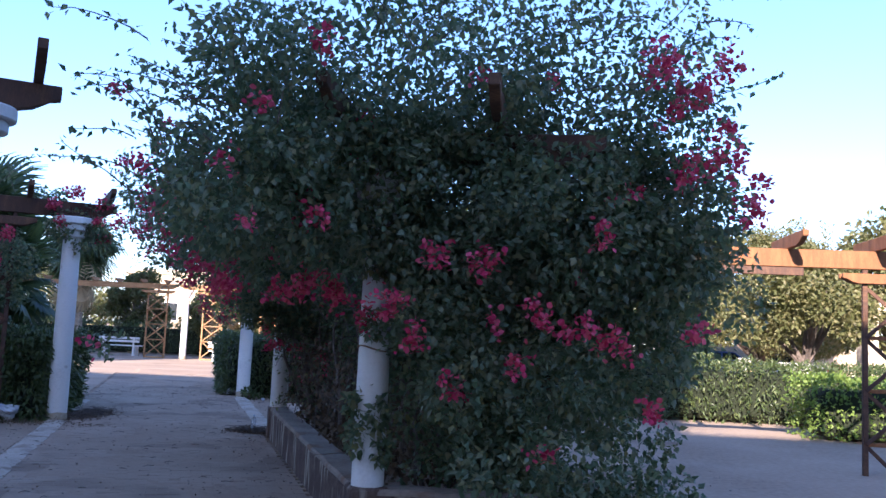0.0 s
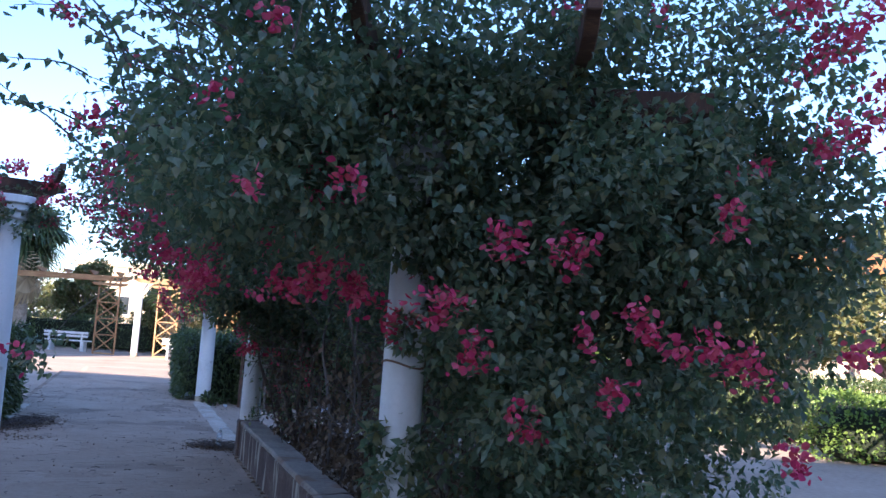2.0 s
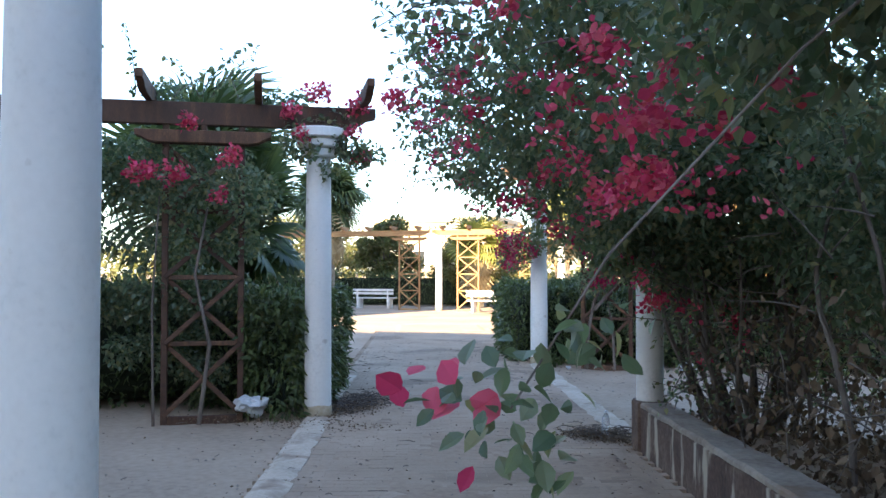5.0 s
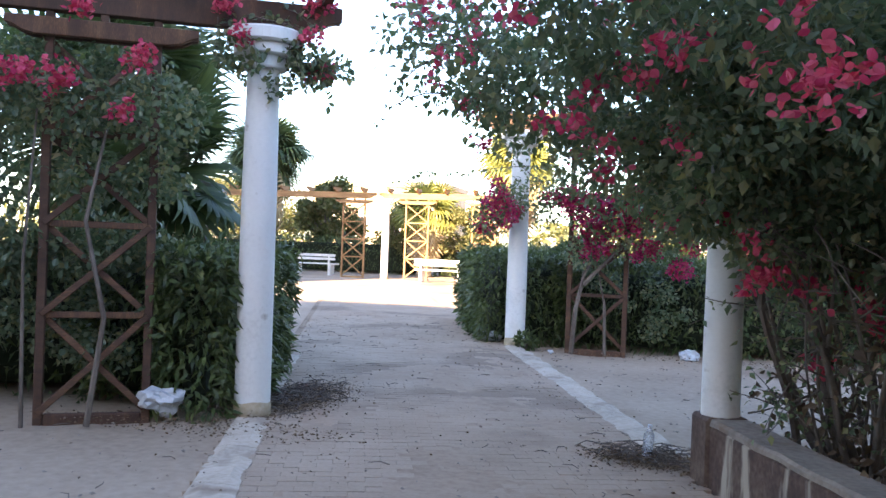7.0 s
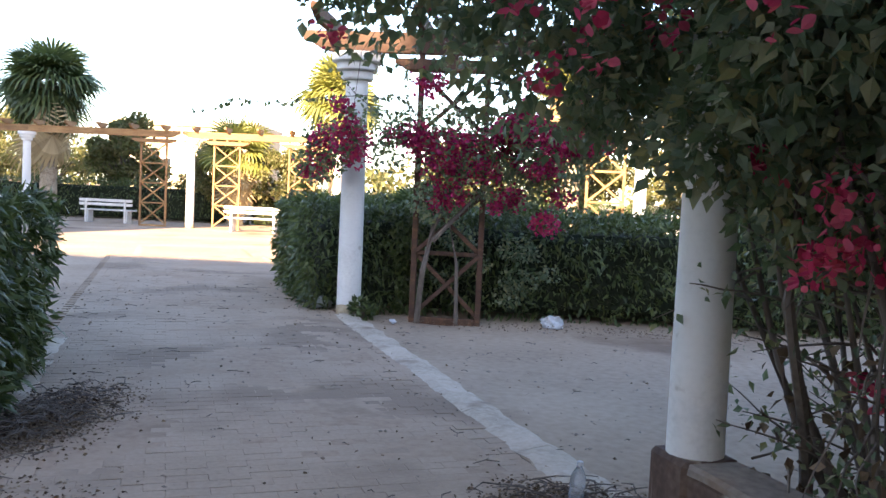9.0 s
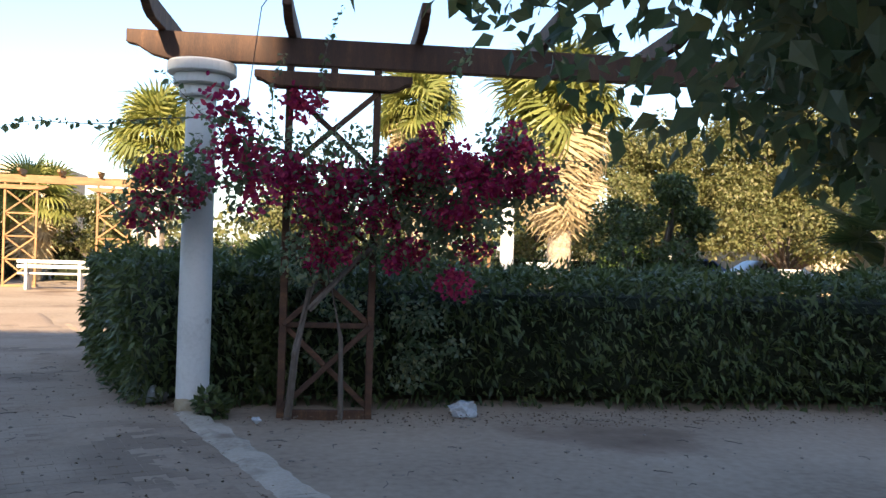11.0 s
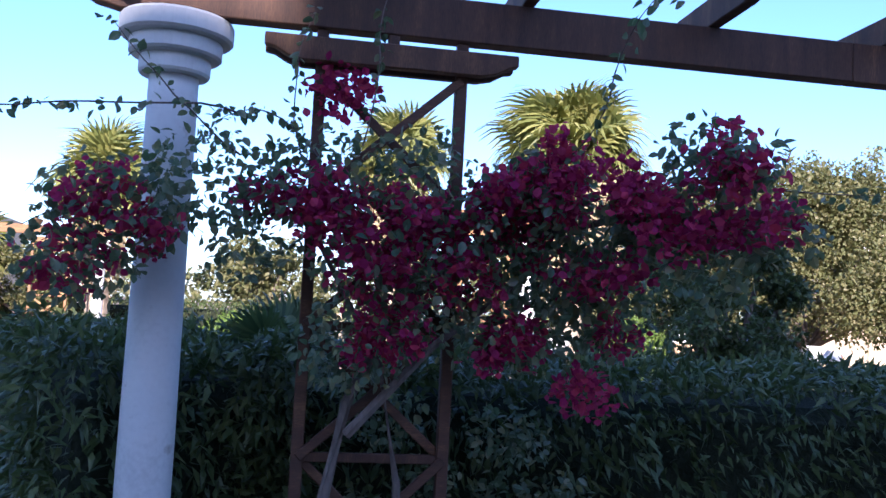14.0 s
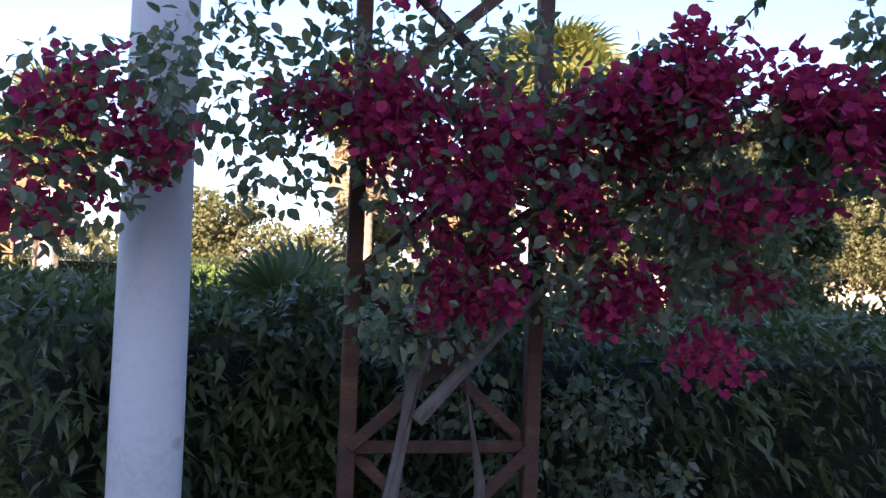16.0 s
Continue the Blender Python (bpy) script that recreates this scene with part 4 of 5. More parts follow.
# ---- hedges ----
def hedge(at, size, label, turn=0.0, dens=520, mat=None, shape=LONG_V, leaf=0.125, droop=0.6, bulge=0.2):
    """A clipped hedge: a near-black block inside standing for the inner shade, and leaves over its top and sides with
    an uneven outline.
    """
    ob = thing("hedge", (at[0], at[1], 0), label, "hedge", turn=turn)
    lx, ly, lz = size
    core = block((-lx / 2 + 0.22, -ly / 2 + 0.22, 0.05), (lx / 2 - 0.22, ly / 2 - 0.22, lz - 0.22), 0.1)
    part("shade_core", core, M_HEDGE_SHADE, ob)
    pts, outs = [], []
    for axis, sign, area in ((0, -1, ly * lz), (0, 1, ly * lz), (1, -1, lx * lz), (1, 1, lx * lz), (2, 1, lx * ly)):
        n = int(area * dens)
        p = np.stack([rng.uniform(-lx / 2, lx / 2, n), rng.uniform(-ly / 2, ly / 2, n), rng.uniform(0.02, lz, n)], 1)
        depth = np.abs(rng.normal(size=n)) * 0.1
        face = (lx / 2, ly / 2, lz)[axis]
        p[:, axis] = sign * (face - depth) if axis < 2 else face - depth
        d = np.zeros((n, 3))
        d[:, axis] = sign
        pts.append(p), outs.append(d)
    p, d = np.concatenate(pts), np.concatenate(outs)
    r = np.array([noise.noise((a * 1.6 + at[0], b * 1.6 + at[1], c * 1.6)) + 0.5 * noise.noise((a * 4, b * 4 + at[1], c * 4)) for a, b, c in p.tolist()])
    p = p + d * (r * bulge)[:, None]
    p[:, 2] = np.maximum(p[:, 2], 0.02)
    leaves("leaves", p, leaf, mat or M_HEDGE, ob, shape=shape, droop=droop, out=d * 0.9, wild=0.7)
    return ob


hedge((-0.6, 21.7), (7.6, 2.3, 1.28), "dark green clipped hedge behind the lattice tower", turn=-4, dens=520)
hedge((6.6, 21.2), (6.8, 2.3, 1.25), "dark green clipped hedge along the shaded court", turn=-4, dens=300)
hedge((-5.35, 22.4), (1.5, 3.6, 1.32), "drooping leafy hedge at the path corner", turn=18, dens=640)
hedge((-7.45, 16.15), (1.5, 2.9, 1.3), "drooping leafy hedge at the path corner", turn=18, dens=640)
hedge((-6.66, 14.62), (0.62, 0.8, 1.28), "drooping leafy bush against the white column", turn=18, dens=560, bulge=0.12)
hedge((-10.2, 15.0), (5.0, 2.4, 1.35), "dark leafy hedge under the overgrown pergola", turn=29, dens=300)

# ---- trees and palms ----
def tree(at, height, spread, label, mat=None, trunk=M_LIME, n=11000, leaf=0.2, clumps=34, lean=0.0, low=0.27, tuft=0):
    """A tapered trunk with limbs and a crown of many small leaves in uneven clumps."""
    ob = thing("tree", (at[0], at[1], 0), label, "tree")
    bm = bmesh.new()
    fork = height * low * 0.8
    tube(bm, [(0, 0, -0.1), (0.05, 0.02, fork * 0.5), (lean * 0.5, 0, fork)], [0.2, 0.16, 0.13], 9)
    part("trunk", bm, trunk, ob, smooth=True)
    pts, outs = [], []
    for k in range(clumps):
        a, u = rng.uniform(0, 2 * math.pi), rng.uniform(0, 1) ** 0.5
        z = height * (low + (1 - low) * rng.uniform(0.12, 0.95))
        room = spread * (1 - 0.55 * ((z / height - low) / (1 - low)) ** 2)
        c = np.array((math.cos(a) * u * room, math.sin(a) * u * room, z))
        r = spread * rng.uniform(0.2, 0.36)
        p, d = ball(n // clumps, c, (r, r, r * 0.8), 0.4)
        pts.append(p), outs.append(d)
        if k < 12:
            mid = c * 0.5 + np.array((0, 0, fork * 0.55))
            part("limb", tube(bmesh.new(), [(lean * 0.5, 0, fork - 0.1), tuple(mid), tuple(c)], [0.07, 0.045, 0.015], 6), M_BARK, ob)
    for _ in range(tuft):
        a, u = rng.uniform(0, 2 * math.pi), rng.uniform(0, 0.8)
        top = np.array((math.cos(a) * u * spread, math.sin(a) * u * spread, height * rng.uniform(0.86, 0.95)))
        line = np.linspace(0, 1, 90)[:, None] * np.array((0, 0, rng.uniform(0.6, 1.2))) + top + rng.normal(size=(90, 3)) * (0.12, 0.12, 0.03)
        pts.append(line), outs.append(np.tile((0, 0, 1.0), (90, 1)))
    leaves("crown", np.concatenate(pts), leaf, mat or M_TREE, ob, droop=0.2, out=np.concatenate(outs) * 0.5)
    return ob


def fan_frond(length, blades, droop, stalk):
    """Vertices and faces of one fan leaf: a stalk and folded blades that droop at their tips. It points along +x."""
    v, f = [], []
    v += [(0, -0.02, 0), (0, 0.02, 0), (stalk, 0.012, 0.02), (stalk, -0.012, 0.02)]
    f += [(0, 1, 2), (0, 2, 3)]
    for k in range(blades):
        a = (k / (blades - 1) - 0.5) * 3.6
        l = length * (0.75 + 0.25 * math.cos(a * 0.7)) * rng.uniform(0.9, 1.05)
        c, s = math.cos(a), math.sin(a)
        w = 0.042 * length / 0.9
        b = len(v)
        for t, ww, fall in ((0.02, 0.3, 0), (0.55, 1.0, 0.06), (0.85, 0.6, 0.28 * droop), (1.0, 0.08, 0.6 * droop)):
            r = l * t
            for sgn in (-1, 1):
                v.append((stalk + c * r - s * w * ww * sgn, s * r + c * w * ww * sgn, 0.02 - fall * l + (0.015 if sgn > 0 else 0)))
        for q in range(3):
            i = b + q * 2
            f += [(i, i + 1, i + 3), (i, i + 3, i + 2)]
    return np.array(v), f


def palm(at, height, crown, label, fronds=46, skirt=26, trunk_r=0.26, droop=0.9, category="palm", leaf=None):
    """A fan palm: a rough trunk, a skirt of dead fronds and a round head of fan leaves."""
    ob = thing("palm_tree", (at[0], at[1], 0), label, category)
    if height > 0.6:
        bm = bmesh.new()
        n = int(height / 0.12)
        tube(bm, [(0, 0, -0.1 + (height + 0.1) * k / n) for k in range(n + 1)], [trunk_r * (1.25 - 0.35 * k / n) * (1 + 0.06 * (k % 2)) for k in range(n + 1)], 12)
        part("trunk", bm, M_PALMBARK, ob)
    for name, count, mat, lo, hi in (("fronds", fronds, leaf or M_FROND, -58, 82), ("dead_fronds", skirt, M_DEADFROND, -86, -50)):
        if not count:
            continue
        vs, fs, base = [], [], 0
        for k in range(count):
            size = rng.uniform(0.8, 1.18)
            v, f = fan_frond(crown * 0.56 * size, 20, droop * rng.uniform(0.4, 1.0) if name == "fronds" else droop, crown * rng.uniform(0.22, 0.56))
            pitch = lo + (hi - lo) * (k + 0.5) / count + rng.normal() * 16 if name == "fronds" else rng.uniform(lo, hi)
            m = np.array(pose(0, 0, height - (rng.uniform(0.0, 1.5) * min(1, height / 5) if name == "dead_fronds" else 0), rng.normal() * 30, -pitch, k * 137.5 + rng.normal() * 25))
            v = v @ m[:3, :3].T + m[:3, 3]
            v[:, 2] = np.maximum(v[:, 2], 0.03)
            vs.append(v)
            fs += [tuple(i + base for i in q) for q in f]
            base += len(v)
        mesh_ob(name, np.concatenate(vs), fs, mat, ob)["kind"] = "stuff"
    return ob


palm((2.75, 34.0), 5.3, 1.95, "tall sunlit fan palm with a shaggy dead skirt", fronds=80, skirt=110, droop=1.25)
palm((0.15, 42.0), 6.3, 1.9, "sunlit fan palm behind the lattice tower", fronds=66, skirt=40, droop=1.2)
palm((-8.3, 41.4), 4.75, 1.8, "sunlit fan palm beyond the far pergola", fronds=60, skirt=30, droop=1.2)
palm((-19.4, 42.6), 4.9, 2.1, "shaded fan palm beside the far columns", fronds=60, skirt=8, droop=1.2, leaf=M_SHADEFROND)
palm((-12.6, 43.8), 2.9, 1.6, "shaggy fan palm behind the far pergola", skirt=40)
palm((-8.95, 16.6), 2.9, 1.6, "low fan palm rising from the hedge", skirt=6, trunk_r=0.2, leaf=M_SHADEFROND)
palm((-8.0, 16.2), 2.1, 1.15, "low fan palm behind the lattice tower", fronds=34, skirt=4, trunk_r=0.18, droop=0.6, leaf=M_SHADEFROND)
palm((-4.3, 22.0), 1.1, 0.62, "young fan palm inside the hedge", fronds=26, skirt=0, trunk_r=0.15, droop=0.5, leaf=M_SHADEFROND)
palm((-3.05, 22.1), 1.08, 0.62, "young fan palm inside the hedge", fronds=20, skirt=0, trunk_r=0.13, droop=0.5, leaf=M_SHADEFROND)
palm((4.75, 24.0), 1.8, 1.35, "low dark fan palm beyond the hedge", fronds=28, skirt=4, trunk_r=0.2, droop=0.3, leaf=M_SHADEFROND)

TUFTED = "sunlit grey-green tree with upright top shoots and limewashed trunk"
tree((11.1, 37.0), 5.9, 3.2, TUFTED, n=62000, leaf=0.13, clumps=60, tuft=34, low=0.24)
tree((8.0, 39.8), 5.4, 2.9, TUFTED, n=42000, leaf=0.13, clumps=48, tuft=18, low=0.24)
tree((13.9, 40.6), 5.6, 2.4, TUFTED, n=26000, leaf=0.13, clumps=40, tuft=14, low=0.3)
tree((1.45, 25.4), 2.7, 1.05, "small dark rounded tree in the shade", n=14000, mat=M_HEDGE, low=0.22, leaf=0.085, trunk=M_BARK)
tree((5.1, 45.0), 4.6, 2.4, "broad green tree behind the palms", n=9000, trunk=M_BARK)
tree((1.4, 48.0), 4.2, 2.4, "broad green tree behind the palms", n=8000, trunk=M_BARK)
tree((-3.6, 47.0), 3.6, 2.2, "broad green tree behind the palms", n=8000, trunk=M_BARK)
tree((-18.2, 47.0), 4.3, 1.6, "dark tree beyond the plaza hedge", n=9000, trunk=M_BARK)
tree((-10.6, 44.0), 3.1, 1.3, "green tree beyond the plaza hedge", n=9000, trunk=M_BARK, leaf=0.13)
tree((-14.0, 45.5), 3.2, 1.3, "green tree beyond the plaza hedge", n=8000, trunk=M_BARK, leaf=0.13)
tree((-24.0, 52.0), 4.6, 2.6, "dark tree beyond the plaza hedge", n=6000, trunk=M_BARK)
tree((-28.5, 56.0), 5.0, 2.8, "green tree beyond the plaza hedge", n=6000, trunk=M_BARK)
tree((8.2, 24.0), 3.9, 1.9, "sunlit small tree with limewashed forked trunk", n=16000, leaf=0.13, low=0.4)
tree((13.0, 29.0), 6.0, 3.0, "sunlit broad green tree behind the court", n=16000)
tree((16.5, 26.0), 6.4, 3.2, "sunlit broad green tree behind the court", n=16000)
tree((20.0, 22.0), 7.0, 3.2, "tall sunlit tree at the court edge", n=9000)


def shrub(at, r, h, label, mat):
    ob = thing("shrub", (at[0], at[1], 0), label, "shrub")
    p, d = ball(max(60, int(2600 * r * r / 0.36)), (0, 0, h * 0.5), (r, r, h * 0.52), 0.6)
    p[:, 2] = np.maximum(p[:, 2], 0.02)
    leaves("leaves", p, 0.09, mat, ob, droop=-0.2, out=d * 0.7)
    bm = bmesh.new()
    tube(bm, [(0, 0, -0.05), (0, 0, h * 0.6)], [0.05, 0.02], 6)
    part("stem", bm, M_BARK, ob)


shrub((5.1, 35.3), 0.85, 1.7, "round sunlit light-green shrub", M_LIMELEAF)
shrub((-4.5, 31.0), 0.75, 1.35, "small sunlit light-green shrub", M_LIMELEAF)
hedge((7.6, 17.9), (3.4, 1.4, 1.1), "sunlit yellow-green clipped hedge in the court", mat=M_LIMELEAF, dens=360, leaf=0.08, shape=LEAF_V, droop=0.1)
hedge((11.2, 18.4), (3.6, 1.6, 1.9), "tall dark hedge beside the pergola post", dens=300)
hedge((8.0, 21.0), (5.0, 1.2, 1.0), "low dark hedge in the court", dens=200)
hedge((-19.0, 45.5), (12.0, 2.0, 1.5), "dark hedge round the plaza", dens=120, leaf=0.16)
hedge((-6.8, 45.0), (11.0, 2.0, 1.5), "green hedge round the plaza", dens=120, leaf=0.16)
hedge((3.6, 44.5), (9.0, 2.0, 1.4), "green hedge round the plaza", dens=120, leaf=0.16)


# ---- furniture of the park ----
def bench(at, turn, label):
    ob = thing("bench", (at[0], at[1], 0), label, "bench", "plaza benches", turn)
    for k in range(3):
        part("seat_slat", block((-0.95, -0.22 + k * 0.15, 0.42), (0.95, -0.09 + k * 0.15, 0.47), 0.012), M_BENCH, ob)
    for k in range(2):
        part("back_slat", block((-0.95, 0.26, 0.6 + k * 0.14), (0.95, 0.3, 0.7 + k * 0.14), 0.01), M_BENCH, ob)
    for x in (-0.7, 0.7):
        part("leg", block((x - 0.05, -0.2, -0.03), (x + 0.05, 0.22, 0.418), 0.012), M_BENCH, ob)
        part("back_support", block((x - 0.035, 0.302, 0.0), (x + 0.035, 0.35, 0.84), 0.01), M_BENCH, ob)


bench((-10.6, 38.75), 182, "pale slatted bench in the sun by the pergola")
bench((-16.4, 41.0), 180, "pale slatted bench in the shade by the pergola")
bench((-18.6, 38.9), 150, "low pale bench at the plaza edge")


def pedestal(at, h, label):
    ob = thing("pedestal", (at[0], at[1], 0), label, "pedestal")
    part("base", block((-0.28, -0.28, -0.05), (0.28, 0.28, h), 0.02), M_BRICK, ob)
    part("urn", lathe([(0.2, h - 0.005), (0.2, h + 0.05), (0.12, h + 0.09), (0.2, h + 0.25), (0.3, h + 0.4), (0.32, h + 0.46), (0.27, h + 0.46)], 16), M_WHITE, ob, smooth=True)


pedestal((6.76, 36.2), 1.1, "square ochre stone pedestal with white urn")
pedestal((10.05, 35.2), 0.75, "square ochre stone pedestal with white urn")
pedestal((1.35, 31.0), 0.8, "square ochre stone pedestal with white urn")
pedestal((7.5, 22.9), 0.8, "square ochre stone pedestal with white urn")


def stone_gate():
    ob = thing("stone_gate", (11.8, 26.0, 0), "sunlit cream stone pillars carrying a lintel", "gate")
    for x in (-1.2, 1.2):
        part("pillar", block((x - 0.22, -0.22, -0.05), (x + 0.22, 0.22, 2.6), 0.03), M_CREAM, ob)
        part("pillar_cap", block((x - 0.3, -0.3, 2.6), (x + 0.3, 0.3, 2.72), 0.02), M_CREAM, ob)
    part("lintel", block((-1.6, -0.2, 2.72), (4.0, 0.2, 3.0), 0.02), M_CREAM, ob)


stone_gate()


def street_lamp(at, h):
    ob = thing("street_lamp", (at[0], at[1], 0), "tall pale steel street lamp", "street lamp")
    bm = bmesh.new()
    tube(bm, [(0, 0, -0.1), (0, 0, h * 0.6), (0, 0, h)], [0.09, 0.07, 0.05], 10)
    part("pole", bm, M_METAL, ob, smooth=True)
    bm = bmesh.new()
    tube(bm, [(0, 0, h - 0.1), (-0.5, 0, h + 0.2), (-1.0, 0, h + 0.3)], [0.03, 0.03, 0.025], 8)
    part("arm", bm, M_METAL, ob)
    part("lamp_head", block((-1.5, -0.14, h + 0.22), (-0.9, 0.14, h + 0.36), 0.05), M_METAL, ob)


street_lamp((20.3, 42.0), 6.4)


def lantern(at):
    ob = thing("garden_lantern", (at[0], at[1], 0), "dark iron garden lantern post", "lantern")
    bm = bmesh.new()
    tube(bm, [(0, 0, -0.05), (0, 0, 0.5), (0, 0, 3.0)], [0.09, 0.05, 0.04], 8)
    part("pole", bm, M_RUBBER, ob)
    part("lamp_glass", lathe([(0.08, 3.0), (0.18, 3.35), (0.2, 3.4), (0.05, 3.6)], 6), M_GLASS, ob)


lantern((-17.8, 32.0))
lantern((-21.0, 40.5))


def car(at, turn, paint, label):
    ob = thing("car", (at[0], at[1], 0), label, "car", "", turn)
    prof = [(-2.1, 0.35), (-2.15, 0.7), (-2.0, 0.95), (-1.3, 1.02), (-0.75, 1.4), (0.55, 1.42), (1.15, 1.0), (1.95, 0.88), (2.15, 0.65), (2.12, 0.3)]
    bm = bmesh.new()
    sides = []
    for y, inset in ((-0.82, 0.0), (0.82, 0.0)):
        sides.append([bm.verts.new((x, y * (0.84 if z > 1.1 else 1.0), z)) for x, z in prof])
    n = len(prof)
    bm.faces.new(sides[0]), bm.faces.new(sides[1][::-1])
    for k in range(n):
        bm.faces.new((sides[0][k], sides[1][k], sides[1][(k + 1) % n], sides[0][(k + 1) % n]))
    bmesh.ops.recalc_face_normals(bm, faces=bm.faces)
    bmesh.ops.bevel(bm, geom=list(bm.edges), offset=0.06, segments=2, affect="EDGES")
    body = part("body", bm, paint, ob, smooth=True)
    for y in (-1, 1):
        for x0, x1 in ((-0.72, -0.1), (-0.02, 0.62)):
            w = bmesh.new()
            lo, hi = 1.05, 1.34
            slant0, slant1 = (-0.28 if x0 < -0.5 else 0), (0.25 if x1 > 0.5 else 0)
            q = [w.verts.new(p) for p in ((x0 + slant0, y * 0.815, lo), (x1 + slant1, y * 0.815, lo), (x1, y * 0.735, hi), (x0, y * 0.735, hi))]
            w.faces.new(q)
            bmesh.ops.solidify(w, geom=list(w.faces), thickness=0.02)
            part("window", w, M_GLASS, body)
        part("tail_light", block((-2.17, y * 0.62 - 0.12, 0.68), (-2.08, y * 0.62 + 0.12, 0.84), 0.02), M_REDLAMP, body)
    for x in (-1.35, 1.35):
        for y in (-0.76, 0.76):
            wheel = part("wheel", lathe([(0.2, -0.1), (0.3, -0.1), (0.32, -0.06), (0.32, 0.06), (0.3, 0.1), (0.2, 0.1)], 20), M_RUBBER, ob)
            wheel.matrix_basis = pose(x, y, 0.31, 90)
            rim = part("rim", lathe([(0.05, -0.105), (0.2, -0.102), (0.2, 0.102), (0.05, 0.105)], 14), M_METAL, wheel)


car((13.2, 41.6), 180, M_CARPAINT, "parked silver saloon car behind the trees")
car((11.2, 44.0), 190, M_BLUE, "parked dark blue car behind the trees")


# ---- walls and buildings round the park, and added shade casters ----
def building(at, size, label, storeys, bays, mat, turn=0.0, roof=0.35):
    """A house with its storeys, a row of windows in each, and a parapet."""
    ob = thing("house", (at[0], at[1], 0), label, "house", "", turn)
    lx, ly, lz = size
    part("wall", block((-lx / 2, -ly / 2, -0.2), (lx / 2, ly / 2, lz), 0.03), mat, ob)
    part("parapet", block((-lx / 2 - 0.12, -ly / 2 - 0.12, lz), (lx / 2 + 0.12, ly / 2 + 0.12, lz + roof), 0.03), mat, ob)
    for s in range(storeys):
        for b in range(bays):
            x = -lx / 2 + lx * (b + 0.5) / bays
            z = lz * (s + 0.35) / storeys
            f = part("window_frame", block((x - 0.62, -ly / 2 - 0.06, z - 0.06), (x + 0.62, -ly / 2 + 0.05, z + 1.36), 0.02), M_WHITE, ob)
            part("window_pane", block((x - 0.52, -ly / 2 - 0.075, z + 0.04), (x + 0.52, -ly / 2 - 0.05, z + 1.26)), M_GLASS, f)
    return ob


building((-27.5, 92.0), (8, 7, 3.6), "low white house beyond the plaza trees", 1, 3, M_WHITE)
building((-21.0, 66.0), (9, 7, 5.0), "cream house behind the far pergola", 1, 4, M_CREAM)
building((42.5, 70.0), (16, 9, 9.0), "pale house behind the trees", 2, 5, M_CREAM)
building((59.0, 60.0), (18, 9, 6.5), "cream house at the end of the street", 2, 6, M_CREAM, -20)


def boundary_wall(p, q, h, mat, label):
    p, q = Vector(p), Vector(q)
    d = q - p
    w = tagged(new("boundary_wall"), label, "wall", kind="structure")
    w.matrix_basis = pose(p.x, p.y, 0, 0, 0, math.degrees(math.atan2(d.y, d.x)))
    n = max(1, round(d.length / 2.4))
    for k in range(n):
        a, b = d.length * k / n, d.length * (k + 1) / n
        part("wall_panel", block((a + 0.15, -0.08, -0.1), (b - 0.15, 0.08, h), 0.01), mat, w)
        part("wall_pier", block((a - 0.146, -0.14, -0.1), (a + 0.146, 0.14, h + 0.1), 0.015), mat, w)


boundary_wall((8.0, 46.0, 0), (44.0, 43.5, 0), 1.75, M_CREAM, "low cream rendered wall along the street")
boundary_wall((-40.0, 58.0, 0), (9.0, 50.0, 0), 1.2, M_CREAM, "low cream rendered wall behind the plaza")


# unseen blocks, added only to throw shade over the walk and plaza
def shade_block(name, x0, x1, y0, y1, h):
    ob = tagged(new(name), "unseen plain block added behind the walker to cast shade", "building", kind="structure")
    part("wall", block((x0, y0, -0.2), (x1, y1, h), 0.05), M_CREAM, ob)


shade_block("shade_block_south_west_tall", -62, -27.6, -18, -15, 33.0)
shade_block("shade_block_south_west", -27.5, -13.3, -18, -15, 19.3)
shade_block("shade_block_south_mid", -13.2, -5.1, -18, -15, 21.6)
shade_block("shade_block_south", -5.0, 6.0, -18, -15, 15.0)
shade_block("shade_block_south_east", 6.1, 40.0, -18, -15, 12.5)


def far_trees():
    """A belt of woods round the park, too far to count."""
    pts, outs = [], []
    for k in range(150):
        a = rng.uniform(0, 2 * math.pi)
        r = rng.uniform(85, 120)
        h = rng.uniform(3.0, 6.0)
        p, d = ball(170, (math.cos(a) * r - 3, math.sin(a) * r + 20, h * 0.5), (rng.uniform(3, 6), rng.uniform(3, 6), h * 0.55), 0.6)
        p[:, 2] = np.maximum(p[:, 2], 0)
        pts.append(p), outs.append(d)
    ob = leaves("distant_trees", np.concatenate(pts), 1.1, M_TREE, None, droop=0.0, out=np.concatenate(outs))
    tagged(ob, "belt of distant green trees round the park", "trees", kind="stuff")


far_trees()


# ---- litter ----
def litter_bag(at, r, label):
    bm = bmesh.new()
    bmesh.ops.create_icosphere(bm, subdivisions=3, radius=r)
    for v in bm.verts:
        n = noise.noise(v.co * 9 / (r * 8) + Vector(at)) + 0.5 * noise.noise(v.co * 40)
        v.co *= 1 + 0.8 * n
        v.co.z *= 0.75
        v.co.x *= 1.15
    ob = part("plastic_bag", bm, M_BAG)
    lift = -min(v.co.z for v in ob.data.vertices)
    ob.matrix_basis = pose(at[0], at[1], at[2] + lift - 0.005)
    tagged(ob, label, "litter")


litter_bag((-6.72, 14.2, 0.02), 0.13, "crumpled white plastic bag at the hedge foot")
litter_bag((-2.6, 20.2, 0.0), 0.11, "crumpled white plastic bag at the hedge foot")
